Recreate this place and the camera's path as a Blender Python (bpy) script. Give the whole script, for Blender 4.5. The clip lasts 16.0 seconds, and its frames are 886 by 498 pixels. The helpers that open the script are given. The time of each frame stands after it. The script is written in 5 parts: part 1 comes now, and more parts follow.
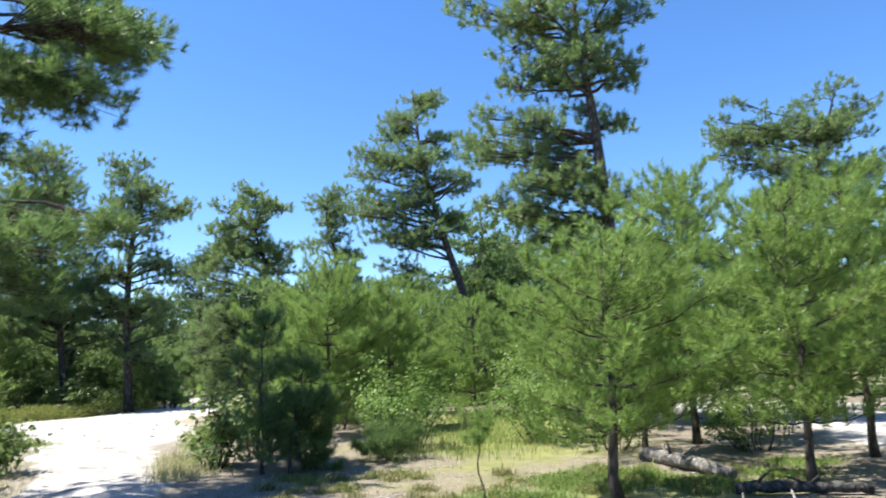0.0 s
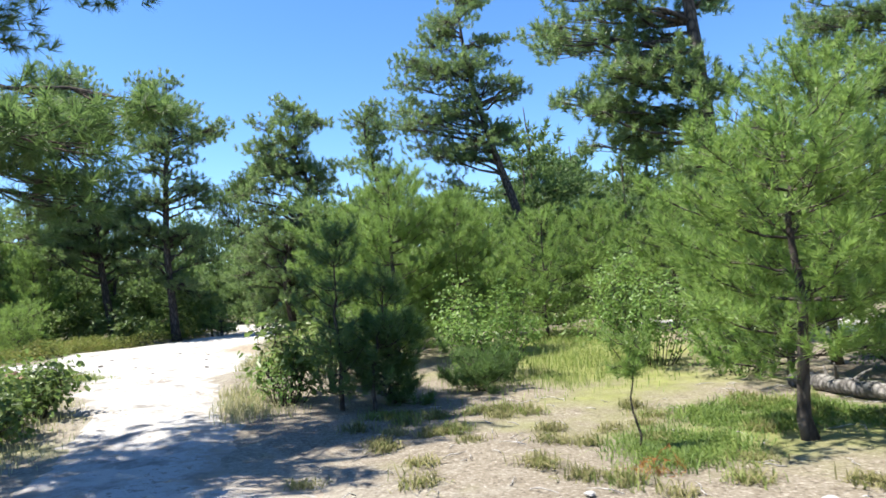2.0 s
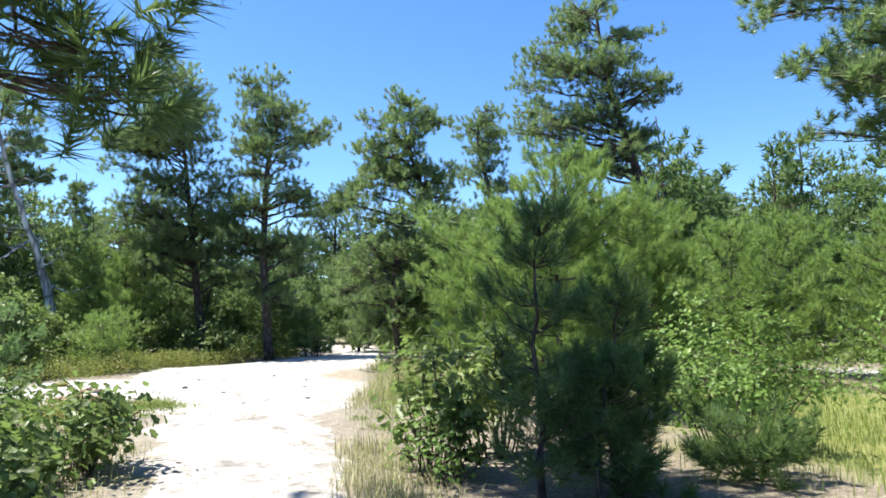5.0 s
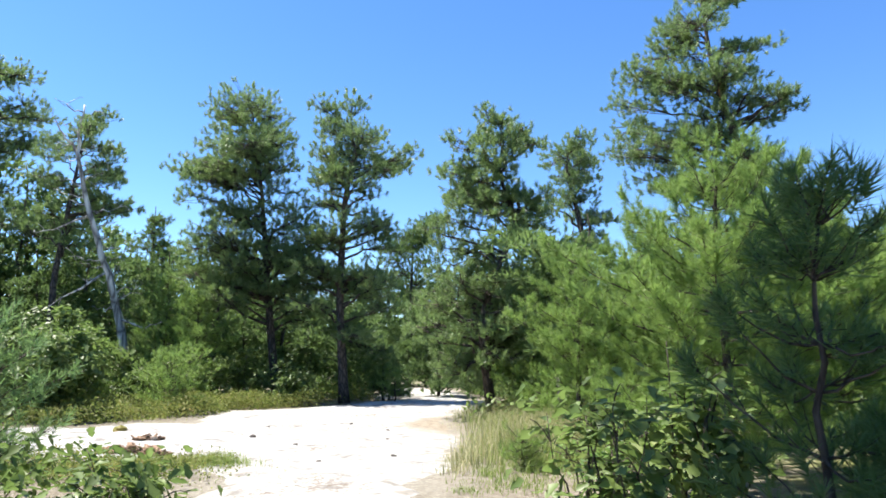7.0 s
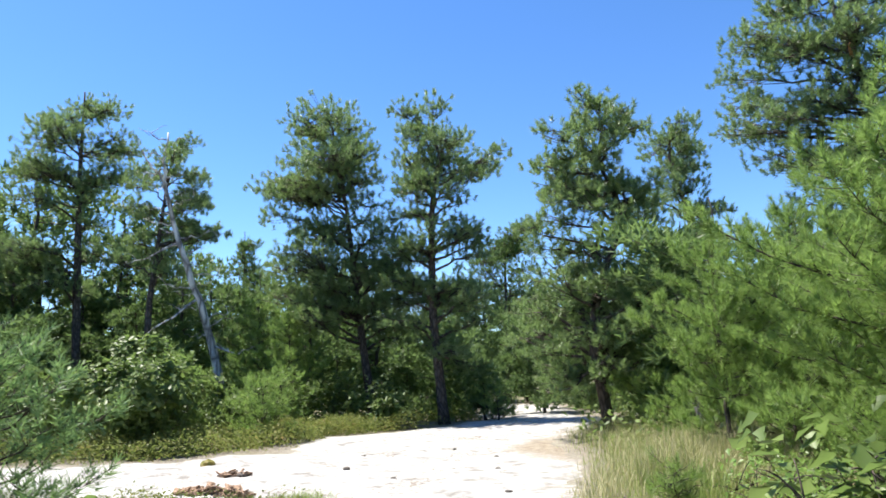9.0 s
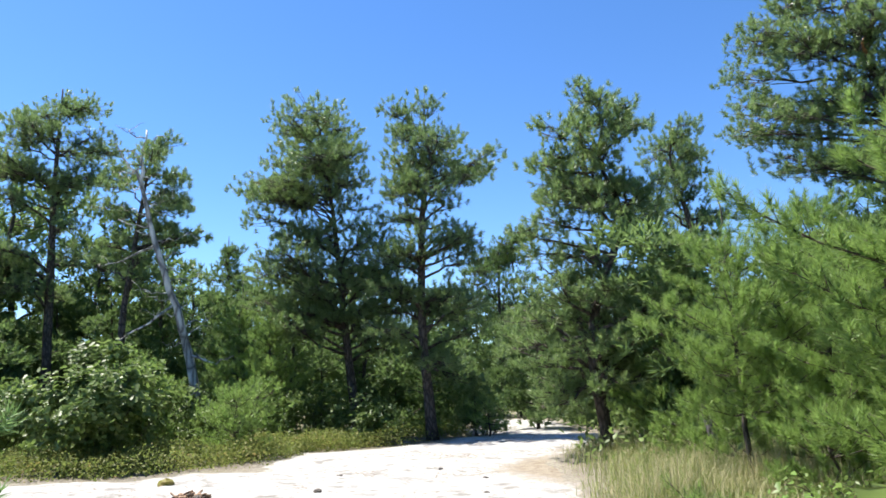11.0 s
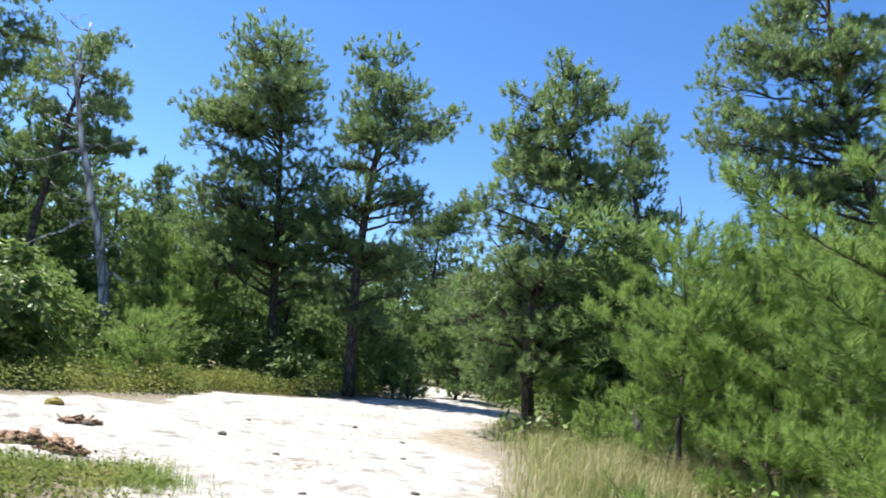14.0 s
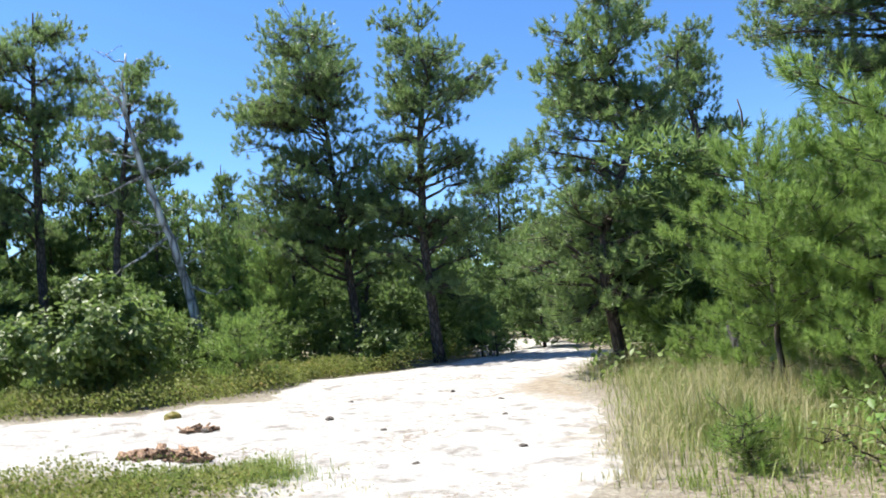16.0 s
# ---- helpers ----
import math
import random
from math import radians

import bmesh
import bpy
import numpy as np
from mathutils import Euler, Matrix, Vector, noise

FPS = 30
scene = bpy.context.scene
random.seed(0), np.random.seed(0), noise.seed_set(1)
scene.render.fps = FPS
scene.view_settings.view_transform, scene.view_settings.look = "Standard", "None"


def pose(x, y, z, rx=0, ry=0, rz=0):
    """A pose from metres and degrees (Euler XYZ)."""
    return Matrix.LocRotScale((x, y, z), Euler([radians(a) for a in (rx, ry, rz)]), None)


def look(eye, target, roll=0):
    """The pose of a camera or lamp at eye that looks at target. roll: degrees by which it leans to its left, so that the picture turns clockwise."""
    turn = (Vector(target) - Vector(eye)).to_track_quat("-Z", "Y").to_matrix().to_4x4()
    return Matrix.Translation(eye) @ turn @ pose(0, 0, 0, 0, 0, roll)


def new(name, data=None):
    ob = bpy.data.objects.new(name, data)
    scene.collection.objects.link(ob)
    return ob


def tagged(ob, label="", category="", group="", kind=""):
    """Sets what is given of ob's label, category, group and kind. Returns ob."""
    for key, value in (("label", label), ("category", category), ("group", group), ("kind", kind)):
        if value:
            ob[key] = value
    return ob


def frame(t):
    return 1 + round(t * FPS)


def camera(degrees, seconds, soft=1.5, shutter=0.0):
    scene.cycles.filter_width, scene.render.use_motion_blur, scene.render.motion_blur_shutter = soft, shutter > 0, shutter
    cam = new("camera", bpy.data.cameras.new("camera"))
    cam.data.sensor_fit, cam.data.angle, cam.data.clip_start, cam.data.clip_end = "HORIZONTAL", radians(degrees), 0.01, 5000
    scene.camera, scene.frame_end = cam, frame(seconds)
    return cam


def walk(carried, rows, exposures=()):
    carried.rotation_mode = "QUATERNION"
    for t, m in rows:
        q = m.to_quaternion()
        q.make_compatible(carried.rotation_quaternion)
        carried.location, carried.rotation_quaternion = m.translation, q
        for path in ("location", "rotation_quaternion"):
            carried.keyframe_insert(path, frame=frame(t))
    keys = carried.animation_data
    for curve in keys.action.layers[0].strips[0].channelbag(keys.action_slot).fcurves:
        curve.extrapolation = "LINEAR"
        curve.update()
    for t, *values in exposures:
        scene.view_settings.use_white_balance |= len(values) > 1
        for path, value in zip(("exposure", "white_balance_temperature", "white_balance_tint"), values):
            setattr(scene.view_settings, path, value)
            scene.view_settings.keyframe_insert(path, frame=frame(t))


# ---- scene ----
EXPOSURE = 1.25
cam = camera(65.92, 16.0, soft=1.65, shutter=0.3)
# seconds, x, y, eye height, yaw to the left, pitch up, lean to the left
PATH = [
    (0.0, 0.253, 0.138, 1.529, 1.22, 9.72, -2.15),
    (0.5, -0.041, 0.487, 1.499, 4.68, 7.52, -0.47),
    (1.0, -0.209, 0.921, 1.500, 2.13, 5.89, -3.35),
    (1.5, -0.496, 1.320, 1.466, 15.12, 3.45, -7.97),
    (2.0, -0.803, 1.899, 1.518, 3.92, 3.41, -3.66),
    (2.5, -1.178, 2.400, 1.515, 10.18, 4.40, -5.33),
    (3.0, -1.481, 3.035, 1.491, 2.77, 2.25, -4.48),
    (3.5, -1.821, 3.574, 1.480, 10.87, 2.75, -8.58),
    (3.7, -1.958, 3.854, 1.474, 9.21, 3.76, -4.79),
    (5.8, -3.040, 6.124, 1.505, 11.94, 6.55, 0.41),
    (6.0, -3.163, 6.363, 1.505, 12.50, 7.05, 0.65),
    (6.5, -3.427, 6.898, 1.483, 15.58, 9.78, -2.92),
    (7.0, -3.754, 7.371, 1.511, 16.82, 9.46, 0.18),
    (7.5, -3.941, 7.889, 1.505, 16.78, 8.95, -3.81),
    (8.0, -4.191, 8.301, 1.508, 18.86, 10.55, -3.37),
    (8.5, -4.329, 8.684, 1.515, 23.34, 10.95, -4.86),
    (9.0, -4.536, 8.995, 1.541, 24.34, 10.83, -2.24),
    (9.2, -4.592, 9.162, 1.542, 23.67, 10.76, -1.38),
    (11.3, -5.012, 10.315, 1.514, 23.77, 11.98, -1.87),
    (11.5, -5.079, 10.389, 1.541, 23.44, 11.91, -1.67),
    (12.0, -5.159, 10.552, 1.526, 20.67, 11.85, 1.09),
    (12.5, -5.337, 10.751, 1.517, 14.50, 10.43, 0.17),
    (13.0, -5.376, 10.830, 1.421, 14.07, 9.21, 5.57),
    (13.5, -5.405, 10.817, 1.369, 16.26, 10.24, 10.44),
    (14.0, -5.420, 10.816, 1.471, 18.37, 9.26, 6.68),
    (14.5, -5.400, 10.799, 1.496, 21.35, 9.06, 1.73),
    (15.0, -5.400, 10.790, 1.503, 22.51, 9.08, 2.83),
    (15.5, -5.426, 10.796, 1.500, 22.41, 5.10, 1.95),
    (16.0, -5.407, 10.777, 1.506, 23.79, 5.61, -3.81),
]
walk(cam, [(t, pose(x, y, z, 90 + pitch, 0, yaw) @ pose(0, 0, 0, 0, 0, roll)) for t, x, y, z, yaw, pitch, roll in PATH], [(0.0, EXPOSURE + 0.14), (3.5, EXPOSURE + 0.18), (6.3, EXPOSURE + 0.2), (8.5, EXPOSURE + 0.08), (16.0, EXPOSURE)])

# ---- world, sun and sky ----
SUN_ELEVATION = 64.0
SUN_FROM = Vector((-1.0, -0.06, 0.0)).normalized()  # the side that the sun stands on
world = bpy.data.worlds.new("world")
scene.world = world
world.use_nodes = True
wn, wl = world.node_tree.nodes, world.node_tree.links
wn.clear()
sky = wn.new("ShaderNodeTexSky")
sky.sky_type = "NISHITA"
sky.sun_disc = False
sky.sun_elevation = radians(SUN_ELEVATION)
sky.sun_rotation = math.atan2(SUN_FROM.x, SUN_FROM.y)
sky.air_density, sky.dust_density, sky.ozone_density = 0.9, 0.1, 4.0
background = wn.new("ShaderNodeBackground")
background.inputs["Strength"].default_value = 0.103
world_out = wn.new("ShaderNodeOutputWorld")
clear_blue = wn.new("ShaderNodeHueSaturation")
clear_blue.inputs["Hue"].default_value = 0.505
clear_blue.inputs["Saturation"].default_value = 1.2
wl.new(sky.outputs[0], clear_blue.inputs["Color"])
wl.new(clear_blue.outputs[0], background.inputs[0])
wl.new(background.outputs[0], world_out.inputs[0])
sun = new("sun", bpy.data.lights.new("sun", "SUN"))
sun.data.energy, sun.data.angle, sun.data.color = 5.0, radians(0.55), (1.0, 0.95, 0.86)
sun_way = SUN_FROM * math.cos(radians(SUN_ELEVATION)) + Vector((0, 0, math.sin(radians(SUN_ELEVATION))))
sun.matrix_world = look(sun_way * 60, (0, 0, 0))
tagged(sun, "midday sun in a clear blue sky", "sun")


# ---- materials ----
def node_material(name):
    m = bpy.data.materials.new(name)
    m.use_nodes = True
    m.node_tree.nodes.clear()
    return m, m.node_tree.nodes, m.node_tree.links


def ramp(nodes, stops):
    r = nodes.new("ShaderNodeValToRGB")
    while len(r.color_ramp.elements) < len(stops):
        r.color_ramp.elements.new(0.5)
    for e, (p, c) in zip(r.color_ramp.elements, stops):
        e.position, e.color = p, (*c, 1.0)
    return r


def noise_node(nodes, links, scale, detail=4.0, rough=0.55, coord=None):
    n = nodes.new("ShaderNodeTexNoise")
    n.inputs["Scale"].default_value = scale
    n.inputs["Detail"].default_value = detail
    n.inputs["Roughness"].default_value = rough
    if coord is not None:
        links.new(coord, n.inputs["Vector"])
    return n


def mix_color(nodes, links, fac, a, b, blend="MIX"):
    m = nodes.new("ShaderNodeMix")
    m.data_type, m.blend_type = "RGBA", blend
    for socket, value in ((m.inputs[0], fac), (m.inputs[6], a), (m.inputs[7], b)):
        if isinstance(value, (int, float)):
            socket.default_value = value
        elif isinstance(value, tuple):
            socket.default_value = (*value, 1.0)
        else:
            links.new(value, socket)
    return m.outputs[2]


def maths(nodes, links, op, a, b=0.0, clamp=False):
    m = nodes.new("ShaderNodeMath")
    m.operation, m.use_clamp = op, clamp
    for socket, value in ((m.inputs[0], a), (m.inputs[1], b)):
        if isinstance(value, (int, float)):
            socket.default_value = value
        else:
            links.new(value, socket)
    return m.outputs[0]


def foliage(name, dark, light, tip=None, gloss=0.25, rough=0.5, through_leaf=0.35, patch=1.2):
    """Leaves or needles: colour drifts in patches and from blade to blade; light passes partly through."""
    m, n, l = node_material(name)
    place = n.new("ShaderNodeNewGeometry")
    big = noise_node(n, l, patch, 3.0, 0.6, place.outputs["Position"])
    spread = maths(n, l, "MULTIPLY_ADD", place.outputs["Random Per Island"], 0.5)
    spread.node.inputs[2].default_value = -0.25
    mixed = maths(n, l, "ADD", big.outputs["Fac"], spread)
    stops = [(0.25, dark), (0.72, light)] + ([(0.93, tip)] if tip else [])
    r = ramp(n, stops)
    l.new(mixed, r.inputs[0])
    body = n.new("ShaderNodeBsdfPrincipled")
    l.new(r.outputs[0], body.inputs["Base Color"])
    body.inputs["Roughness"].default_value = rough
    body.inputs["Specular IOR Level"].default_value = gloss
    trans = n.new("ShaderNodeBsdfTranslucent")
    warm = mix_color(n, l, 0.5, r.outputs[0], (0.20, 0.31, 0.085), "MIX")
    l.new(warm, trans.inputs[0])
    mix = n.new("ShaderNodeMixShader")
    mix.inputs[0].default_value = through_leaf
    l.new(body.outputs[0], mix.inputs[1])
    l.new(trans.outputs[0], mix.inputs[2])
    out = n.new("ShaderNodeOutputMaterial")
    l.new(mix.outputs[0], out.inputs[0])
    return m


def bark(name, dark, light, scale=9.0):
    m, n, l = node_material(name)
    co = n.new("ShaderNodeTexCoord")
    mapping = n.new("ShaderNodeMapping")
    mapping.inputs["Scale"].default_value = (1, 1, 0.35)
    l.new(co.outputs["Object"], mapping.inputs[0])
    vor = n.new("ShaderNodeTexVoronoi")
    vor.feature = "DISTANCE_TO_EDGE"
    vor.inputs["Scale"].default_value = scale
    l.new(mapping.outputs[0], vor.inputs["Vector"])
    fine = noise_node(n, l, 30, 5, 0.65, mapping.outputs[0])
    h = maths(n, l, "MULTIPLY", vor.outputs["Distance"], 2.2, True)
    tone = maths(n, l, "MULTIPLY_ADD", fine.outputs["Fac"], 0.7)
    l.new(h, tone.node.inputs[2])
    r = ramp(n, [(0.25, dark), (0.95, light)])
    l.new(tone, r.inputs[0])
    b = n.new("ShaderNodeBsdfPrincipled")
    b.inputs["Roughness"].default_value = 0.9
    b.inputs["Specular IOR Level"].default_value = 0.2
    l.new(r.outputs[0], b.inputs["Base Color"])
    bump = n.new("ShaderNodeBump")
    bump.inputs["Strength"].default_value = 0.8
    bump.inputs["Distance"].default_value = 0.03
    l.new(tone, bump.inputs["Height"])
    l.new(bump.outputs[0], b.inputs["Normal"])
    out = n.new("ShaderNodeOutputMaterial")
    l.new(b.outputs[0], out.inputs[0])
    return m


def ground_material(name):
    """Needle litter, grey sand and thin turf; the share of bare sand follows the distance from the trail."""
    m, n, l = node_material(name)
    place = n.new("ShaderNodeNewGeometry").outputs["Position"]
    edge = n.new("ShaderNodeAttribute")
    edge.attribute_name = "sandy"
    turf = n.new("ShaderNodeAttribute")
    turf.attribute_name = "turf"
    big = noise_node(n, l, 0.7, 5, 0.6, place)
    mid = noise_node(n, l, 4.5, 6, 0.7, place)
    fine = noise_node(n, l, 45, 4, 0.7, place)
    speck = noise_node(n, l, 16, 3, 0.8, place)
    litter = ramp(n, [(0.32, (0.07, 0.048, 0.034)), (0.5, (0.155, 0.128, 0.096)), (0.68, (0.305, 0.28, 0.225))])
    blend = maths(n, l, "MULTIPLY_ADD", mid.outputs["Fac"], 0.6)
    l.new(maths(n, l, "MULTIPLY", fine.outputs["Fac"], 0.4), blend.node.inputs[2])
    l.new(blend, litter.inputs[0])
    sand = ramp(n, [(0.36, (0.19, 0.172, 0.14)), (0.64, (0.36, 0.34, 0.285))])
    l.new(speck.outputs["Fac"], sand.inputs[0])
    green = ramp(n, [(0.3, (0.10, 0.11, 0.035)), (0.6, (0.22, 0.23, 0.08)), (0.8, (0.34, 0.29, 0.15))])
    l.new(blend, green.inputs[0])
    s = maths(n, l, "ADD", edge.outputs["Fac"], maths(n, l, "MULTIPLY_ADD", mid.outputs["Fac"], 1.6))
    s.node.inputs[1].links[0].from_node.inputs[2].default_value = -0.95
    s = maths(n, l, "MULTIPLY", s, 1.6, True)
    g = maths(n, l, "ADD", turf.outputs["Fac"], maths(n, l, "MULTIPLY_ADD", big.outputs["Fac"], 1.8))
    g.node.inputs[1].links[0].from_node.inputs[2].default_value = -1.05
    g = maths(n, l, "MULTIPLY", g, 1.5, True)
    crumbs = noise_node(n, l, 26, 4, 0.75, place)
    bits = ramp(n, [(0.36, (0.05, 0.035, 0.025)), (0.45, (0.18, 0.155, 0.118)), (0.56, (0.225, 0.195, 0.15)), (0.64, (0.42, 0.385, 0.32))])
    l.new(crumbs.outputs["Fac"], bits.inputs[0])
    strewn = mix_color(n, l, 0.55, litter.outputs[0], bits.outputs[0])
    colour = mix_color(n, l, s, strewn, sand.outputs[0])
    colour = mix_color(n, l, 0.3, colour, bits.outputs[0])
    colour = mix_color(n, l, g, colour, green.outputs[0])
    b = n.new("ShaderNodeBsdfPrincipled")
    b.inputs["Roughness"].default_value = 0.95
    b.inputs["Specular IOR Level"].default_value = 0.15
    l.new(colour, b.inputs["Base Color"])
    bump = n.new("ShaderNodeBump")
    bump.inputs["Strength"].default_value = 0.9
    bump.inputs["Distance"].default_value = 0.03
    l.new(blend, bump.inputs["Height"])
    l.new(bump.outputs[0], b.inputs["Normal"])
    out = n.new("ShaderNodeOutputMaterial")
    l.new(b.outputs[0], out.inputs[0])
    return m


def sand_material(name):
    m, n, l = node_material(name)
    place = n.new("ShaderNodeNewGeometry").outputs["Position"]
    edge = n.new("ShaderNodeAttribute")
    edge.attribute_name = "margin"
    big = noise_node(n, l, 2.2, 5, 0.62, place)
    mid = noise_node(n, l, 6, 6, 0.7, place)
    fine = noise_node(n, l, 90, 3, 0.6, place)
    white = ramp(n, [(0.34, (0.23, 0.215, 0.195)), (0.5, (0.44, 0.427, 0.405))])
    l.new(big.outputs["Fac"], white.inputs[0])
    dirt = ramp(n, [(0.28, (0.16, 0.12, 0.08)), (0.6, (0.33, 0.285, 0.225))])
    l.new(mid.outputs["Fac"], dirt.inputs[0])
    w = maths(n, l, "ADD", edge.outputs["Fac"], maths(n, l, "MULTIPLY_ADD", mid.outputs["Fac"], 1.5))
    w.node.inputs[1].links[0].from_node.inputs[2].default_value = -1.05
    w = maths(n, l, "MULTIPLY", w, 2.2, True)
    crumbs = noise_node(n, l, 13, 5, 0.75, place)
    drift_of = noise_node(n, l, 0.55, 3, 0.6, place)
    c = maths(n, l, "MULTIPLY_ADD", drift_of.outputs["Fac"], 0.55)
    l.new(crumbs.outputs["Fac"], c.node.inputs[2])
    c = maths(n, l, "MULTIPLY", maths(n, l, "SUBTRACT", c, 0.848), 14.0, True)
    speckled = mix_color(n, l, maths(n, l, "MULTIPLY", c, 0.75), white.outputs[0], (0.17, 0.13, 0.095))
    colour = mix_color(n, l, w, speckled, dirt.outputs[0])
    b = n.new("ShaderNodeBsdfPrincipled")
    b.inputs["Roughness"].default_value = 0.95
    b.inputs["Specular IOR Level"].default_value = 0.1
    l.new(colour, b.inputs["Base Color"])
    h = maths(n, l, "MULTIPLY_ADD", fine.outputs["Fac"], 0.15)
    l.new(mid.outputs["Fac"], h.node.inputs[2])
    bump = n.new("ShaderNodeBump")
    bump.inputs["Strength"].default_value = 0.9
    bump.inputs["Distance"].default_value = 0.07
    l.new(h, bump.inputs["Height"])
    l.new(bump.outputs[0], b.inputs["Normal"])
    out = n.new("ShaderNodeOutputMaterial")
    l.new(b.outputs[0], out.inputs[0])
    return m


PINE = foliage("pine_needles", (0.12, 0.185, 0.07), (0.24, 0.325, 0.13), (0.33, 0.40, 0.20), 0.7, 0.36, 0.58)
PINE_FAR = foliage("far_pine_needles", (0.07, 0.12, 0.045), (0.155, 0.23, 0.085), (0.20, 0.27, 0.11), 0.35, 0.5, 0.5, 0.5)
# deeper green needles, with the trail-edge pines' shade put into the colour
PINE_DARK = foliage("deep_green_shaded_needles", (0.07, 0.13, 0.045), (0.145, 0.225, 0.075), (0.20, 0.275, 0.10), 0.4, 0.42, 0.5)
YOUNG = foliage("young_pine_needles", (0.16, 0.26, 0.06), (0.30, 0.43, 0.11), (0.40, 0.50, 0.18), 0.45, 0.4, 0.6)
BLUE = foliage("bluish_pine_needles", (0.11, 0.21, 0.085), (0.20, 0.32, 0.13), None, 0.35, 0.42, 0.5)
OAK = foliage("oak_leaves", (0.085, 0.135, 0.034), (0.19, 0.26, 0.07), (0.29, 0.32, 0.12), 0.4, 0.45, 0.42)
BRIGHT_LEAF = foliage("bright_leaves", (0.095, 0.18, 0.035), (0.20, 0.32, 0.072), (0.30, 0.39, 0.11), 0.35, 0.45, 0.48)
HEATH = foliage("heath_leaves", (0.085, 0.105, 0.022), (0.25, 0.25, 0.06), (0.36, 0.22, 0.09), 0.25, 0.55, 0.42, 1.6)
STRAW = foliage("straw", (0.25, 0.24, 0.11), (0.47, 0.42, 0.25), (0.36, 0.25, 0.15), 0.3, 0.6, 0.35)
GRASS = foliage("grass_blades", (0.16, 0.22, 0.05), (0.29, 0.33, 0.10), (0.44, 0.40, 0.20), 0.3, 0.5, 0.45)
TURF = foliage("green_turf", (0.085, 0.14, 0.032), (0.185, 0.255, 0.065), (0.30, 0.32, 0.11), 0.3, 0.5, 0.42, 2.5)
SCRUB = foliage("olive_tufts", (0.13, 0.12, 0.05), (0.27, 0.24, 0.11), (0.38, 0.33, 0.18), 0.25, 0.6, 0.38)
RUST = foliage("dead_needles", (0.22, 0.085, 0.03), (0.42, 0.18, 0.07), None, 0.15, 0.7, 0.2)
BARK = bark("pine_bark", (0.03, 0.025, 0.022), (0.125, 0.102, 0.085))
BARK_GREY = bark("weathered_grey_wood", (0.19, 0.18, 0.165), (0.52, 0.49, 0.455), 14.0)
BARK_LOG = bark("old_log_wood", (0.06, 0.055, 0.05), (0.25, 0.235, 0.22), 13.0)
BLEACHED = bark("bleached_wood", (0.34, 0.32, 0.30), (0.66, 0.63, 0.59), 16.0)
BARK_DARK = bark("charred_bark", (0.018, 0.017, 0.017), (0.10, 0.095, 0.09), 12.0)
SNAG = bark("shedding_grey_bark", (0.06, 0.05, 0.045), (0.70, 0.67, 0.63), 3.2)
FRESH = bark("torn_orange_wood", (0.30, 0.13, 0.05), (0.62, 0.33, 0.15), 20.0)
CHIPS = bark("bark_chips", (0.13, 0.075, 0.048), (0.46, 0.32, 0.22), 25.0)
STONE = bark("dark_stone", (0.06, 0.05, 0.045), (0.17, 0.15, 0.13), 18.0)
GROUND = ground_material("litter_ground")
SAND = sand_material("white_sand")


# ---- mesh helpers ----
def mesh_of(name, verts, tris, material, smooth=False):
    me = bpy.data.meshes.new(name)
    v, f = np.asarray(verts, np.float32).reshape(-1, 3), np.asarray(tris, np.int32).reshape(-1, 3)
    me.vertices.add(len(v))
    me.vertices.foreach_set("co", v.ravel())
    me.loops.add(3 * len(f))
    me.loops.foreach_set("vertex_index", f.ravel())
    me.polygons.add(len(f))
    me.polygons.foreach_set("loop_start", np.arange(0, 3 * len(f), 3, dtype=np.int32))
    me.update(calc_edges=True)
    if smooth:
        me.polygons.foreach_set("use_smooth", np.ones(len(f), bool))
    me.materials.append(material)
    return me


def piece(name, me, parent=None, label=""):
    ob = new(name, me)
    if parent is not None:
        ob.parent = parent
    if label:
        ob["label"] = label
    return ob


class Pile:
    """Collects triangles for one mesh."""

    def __init__(self):
        self.v, self.f, self.n = [], [], 0

    def add(self, v, f):
        v, f = np.asarray(v, float).reshape(-1, 3), np.asarray(f, int).reshape(-1, 3)
        self.v.append(v)
        self.f.append(f + self.n)
        self.n += len(v)

    def mesh(self, name, material, smooth=False):
        return mesh_of(name, np.concatenate(self.v), np.concatenate(self.f), material, smooth)


def unit(a):
    a = np.asarray(a, float)
    return a / (np.linalg.norm(a, axis=-1, keepdims=True) + 1e-9)


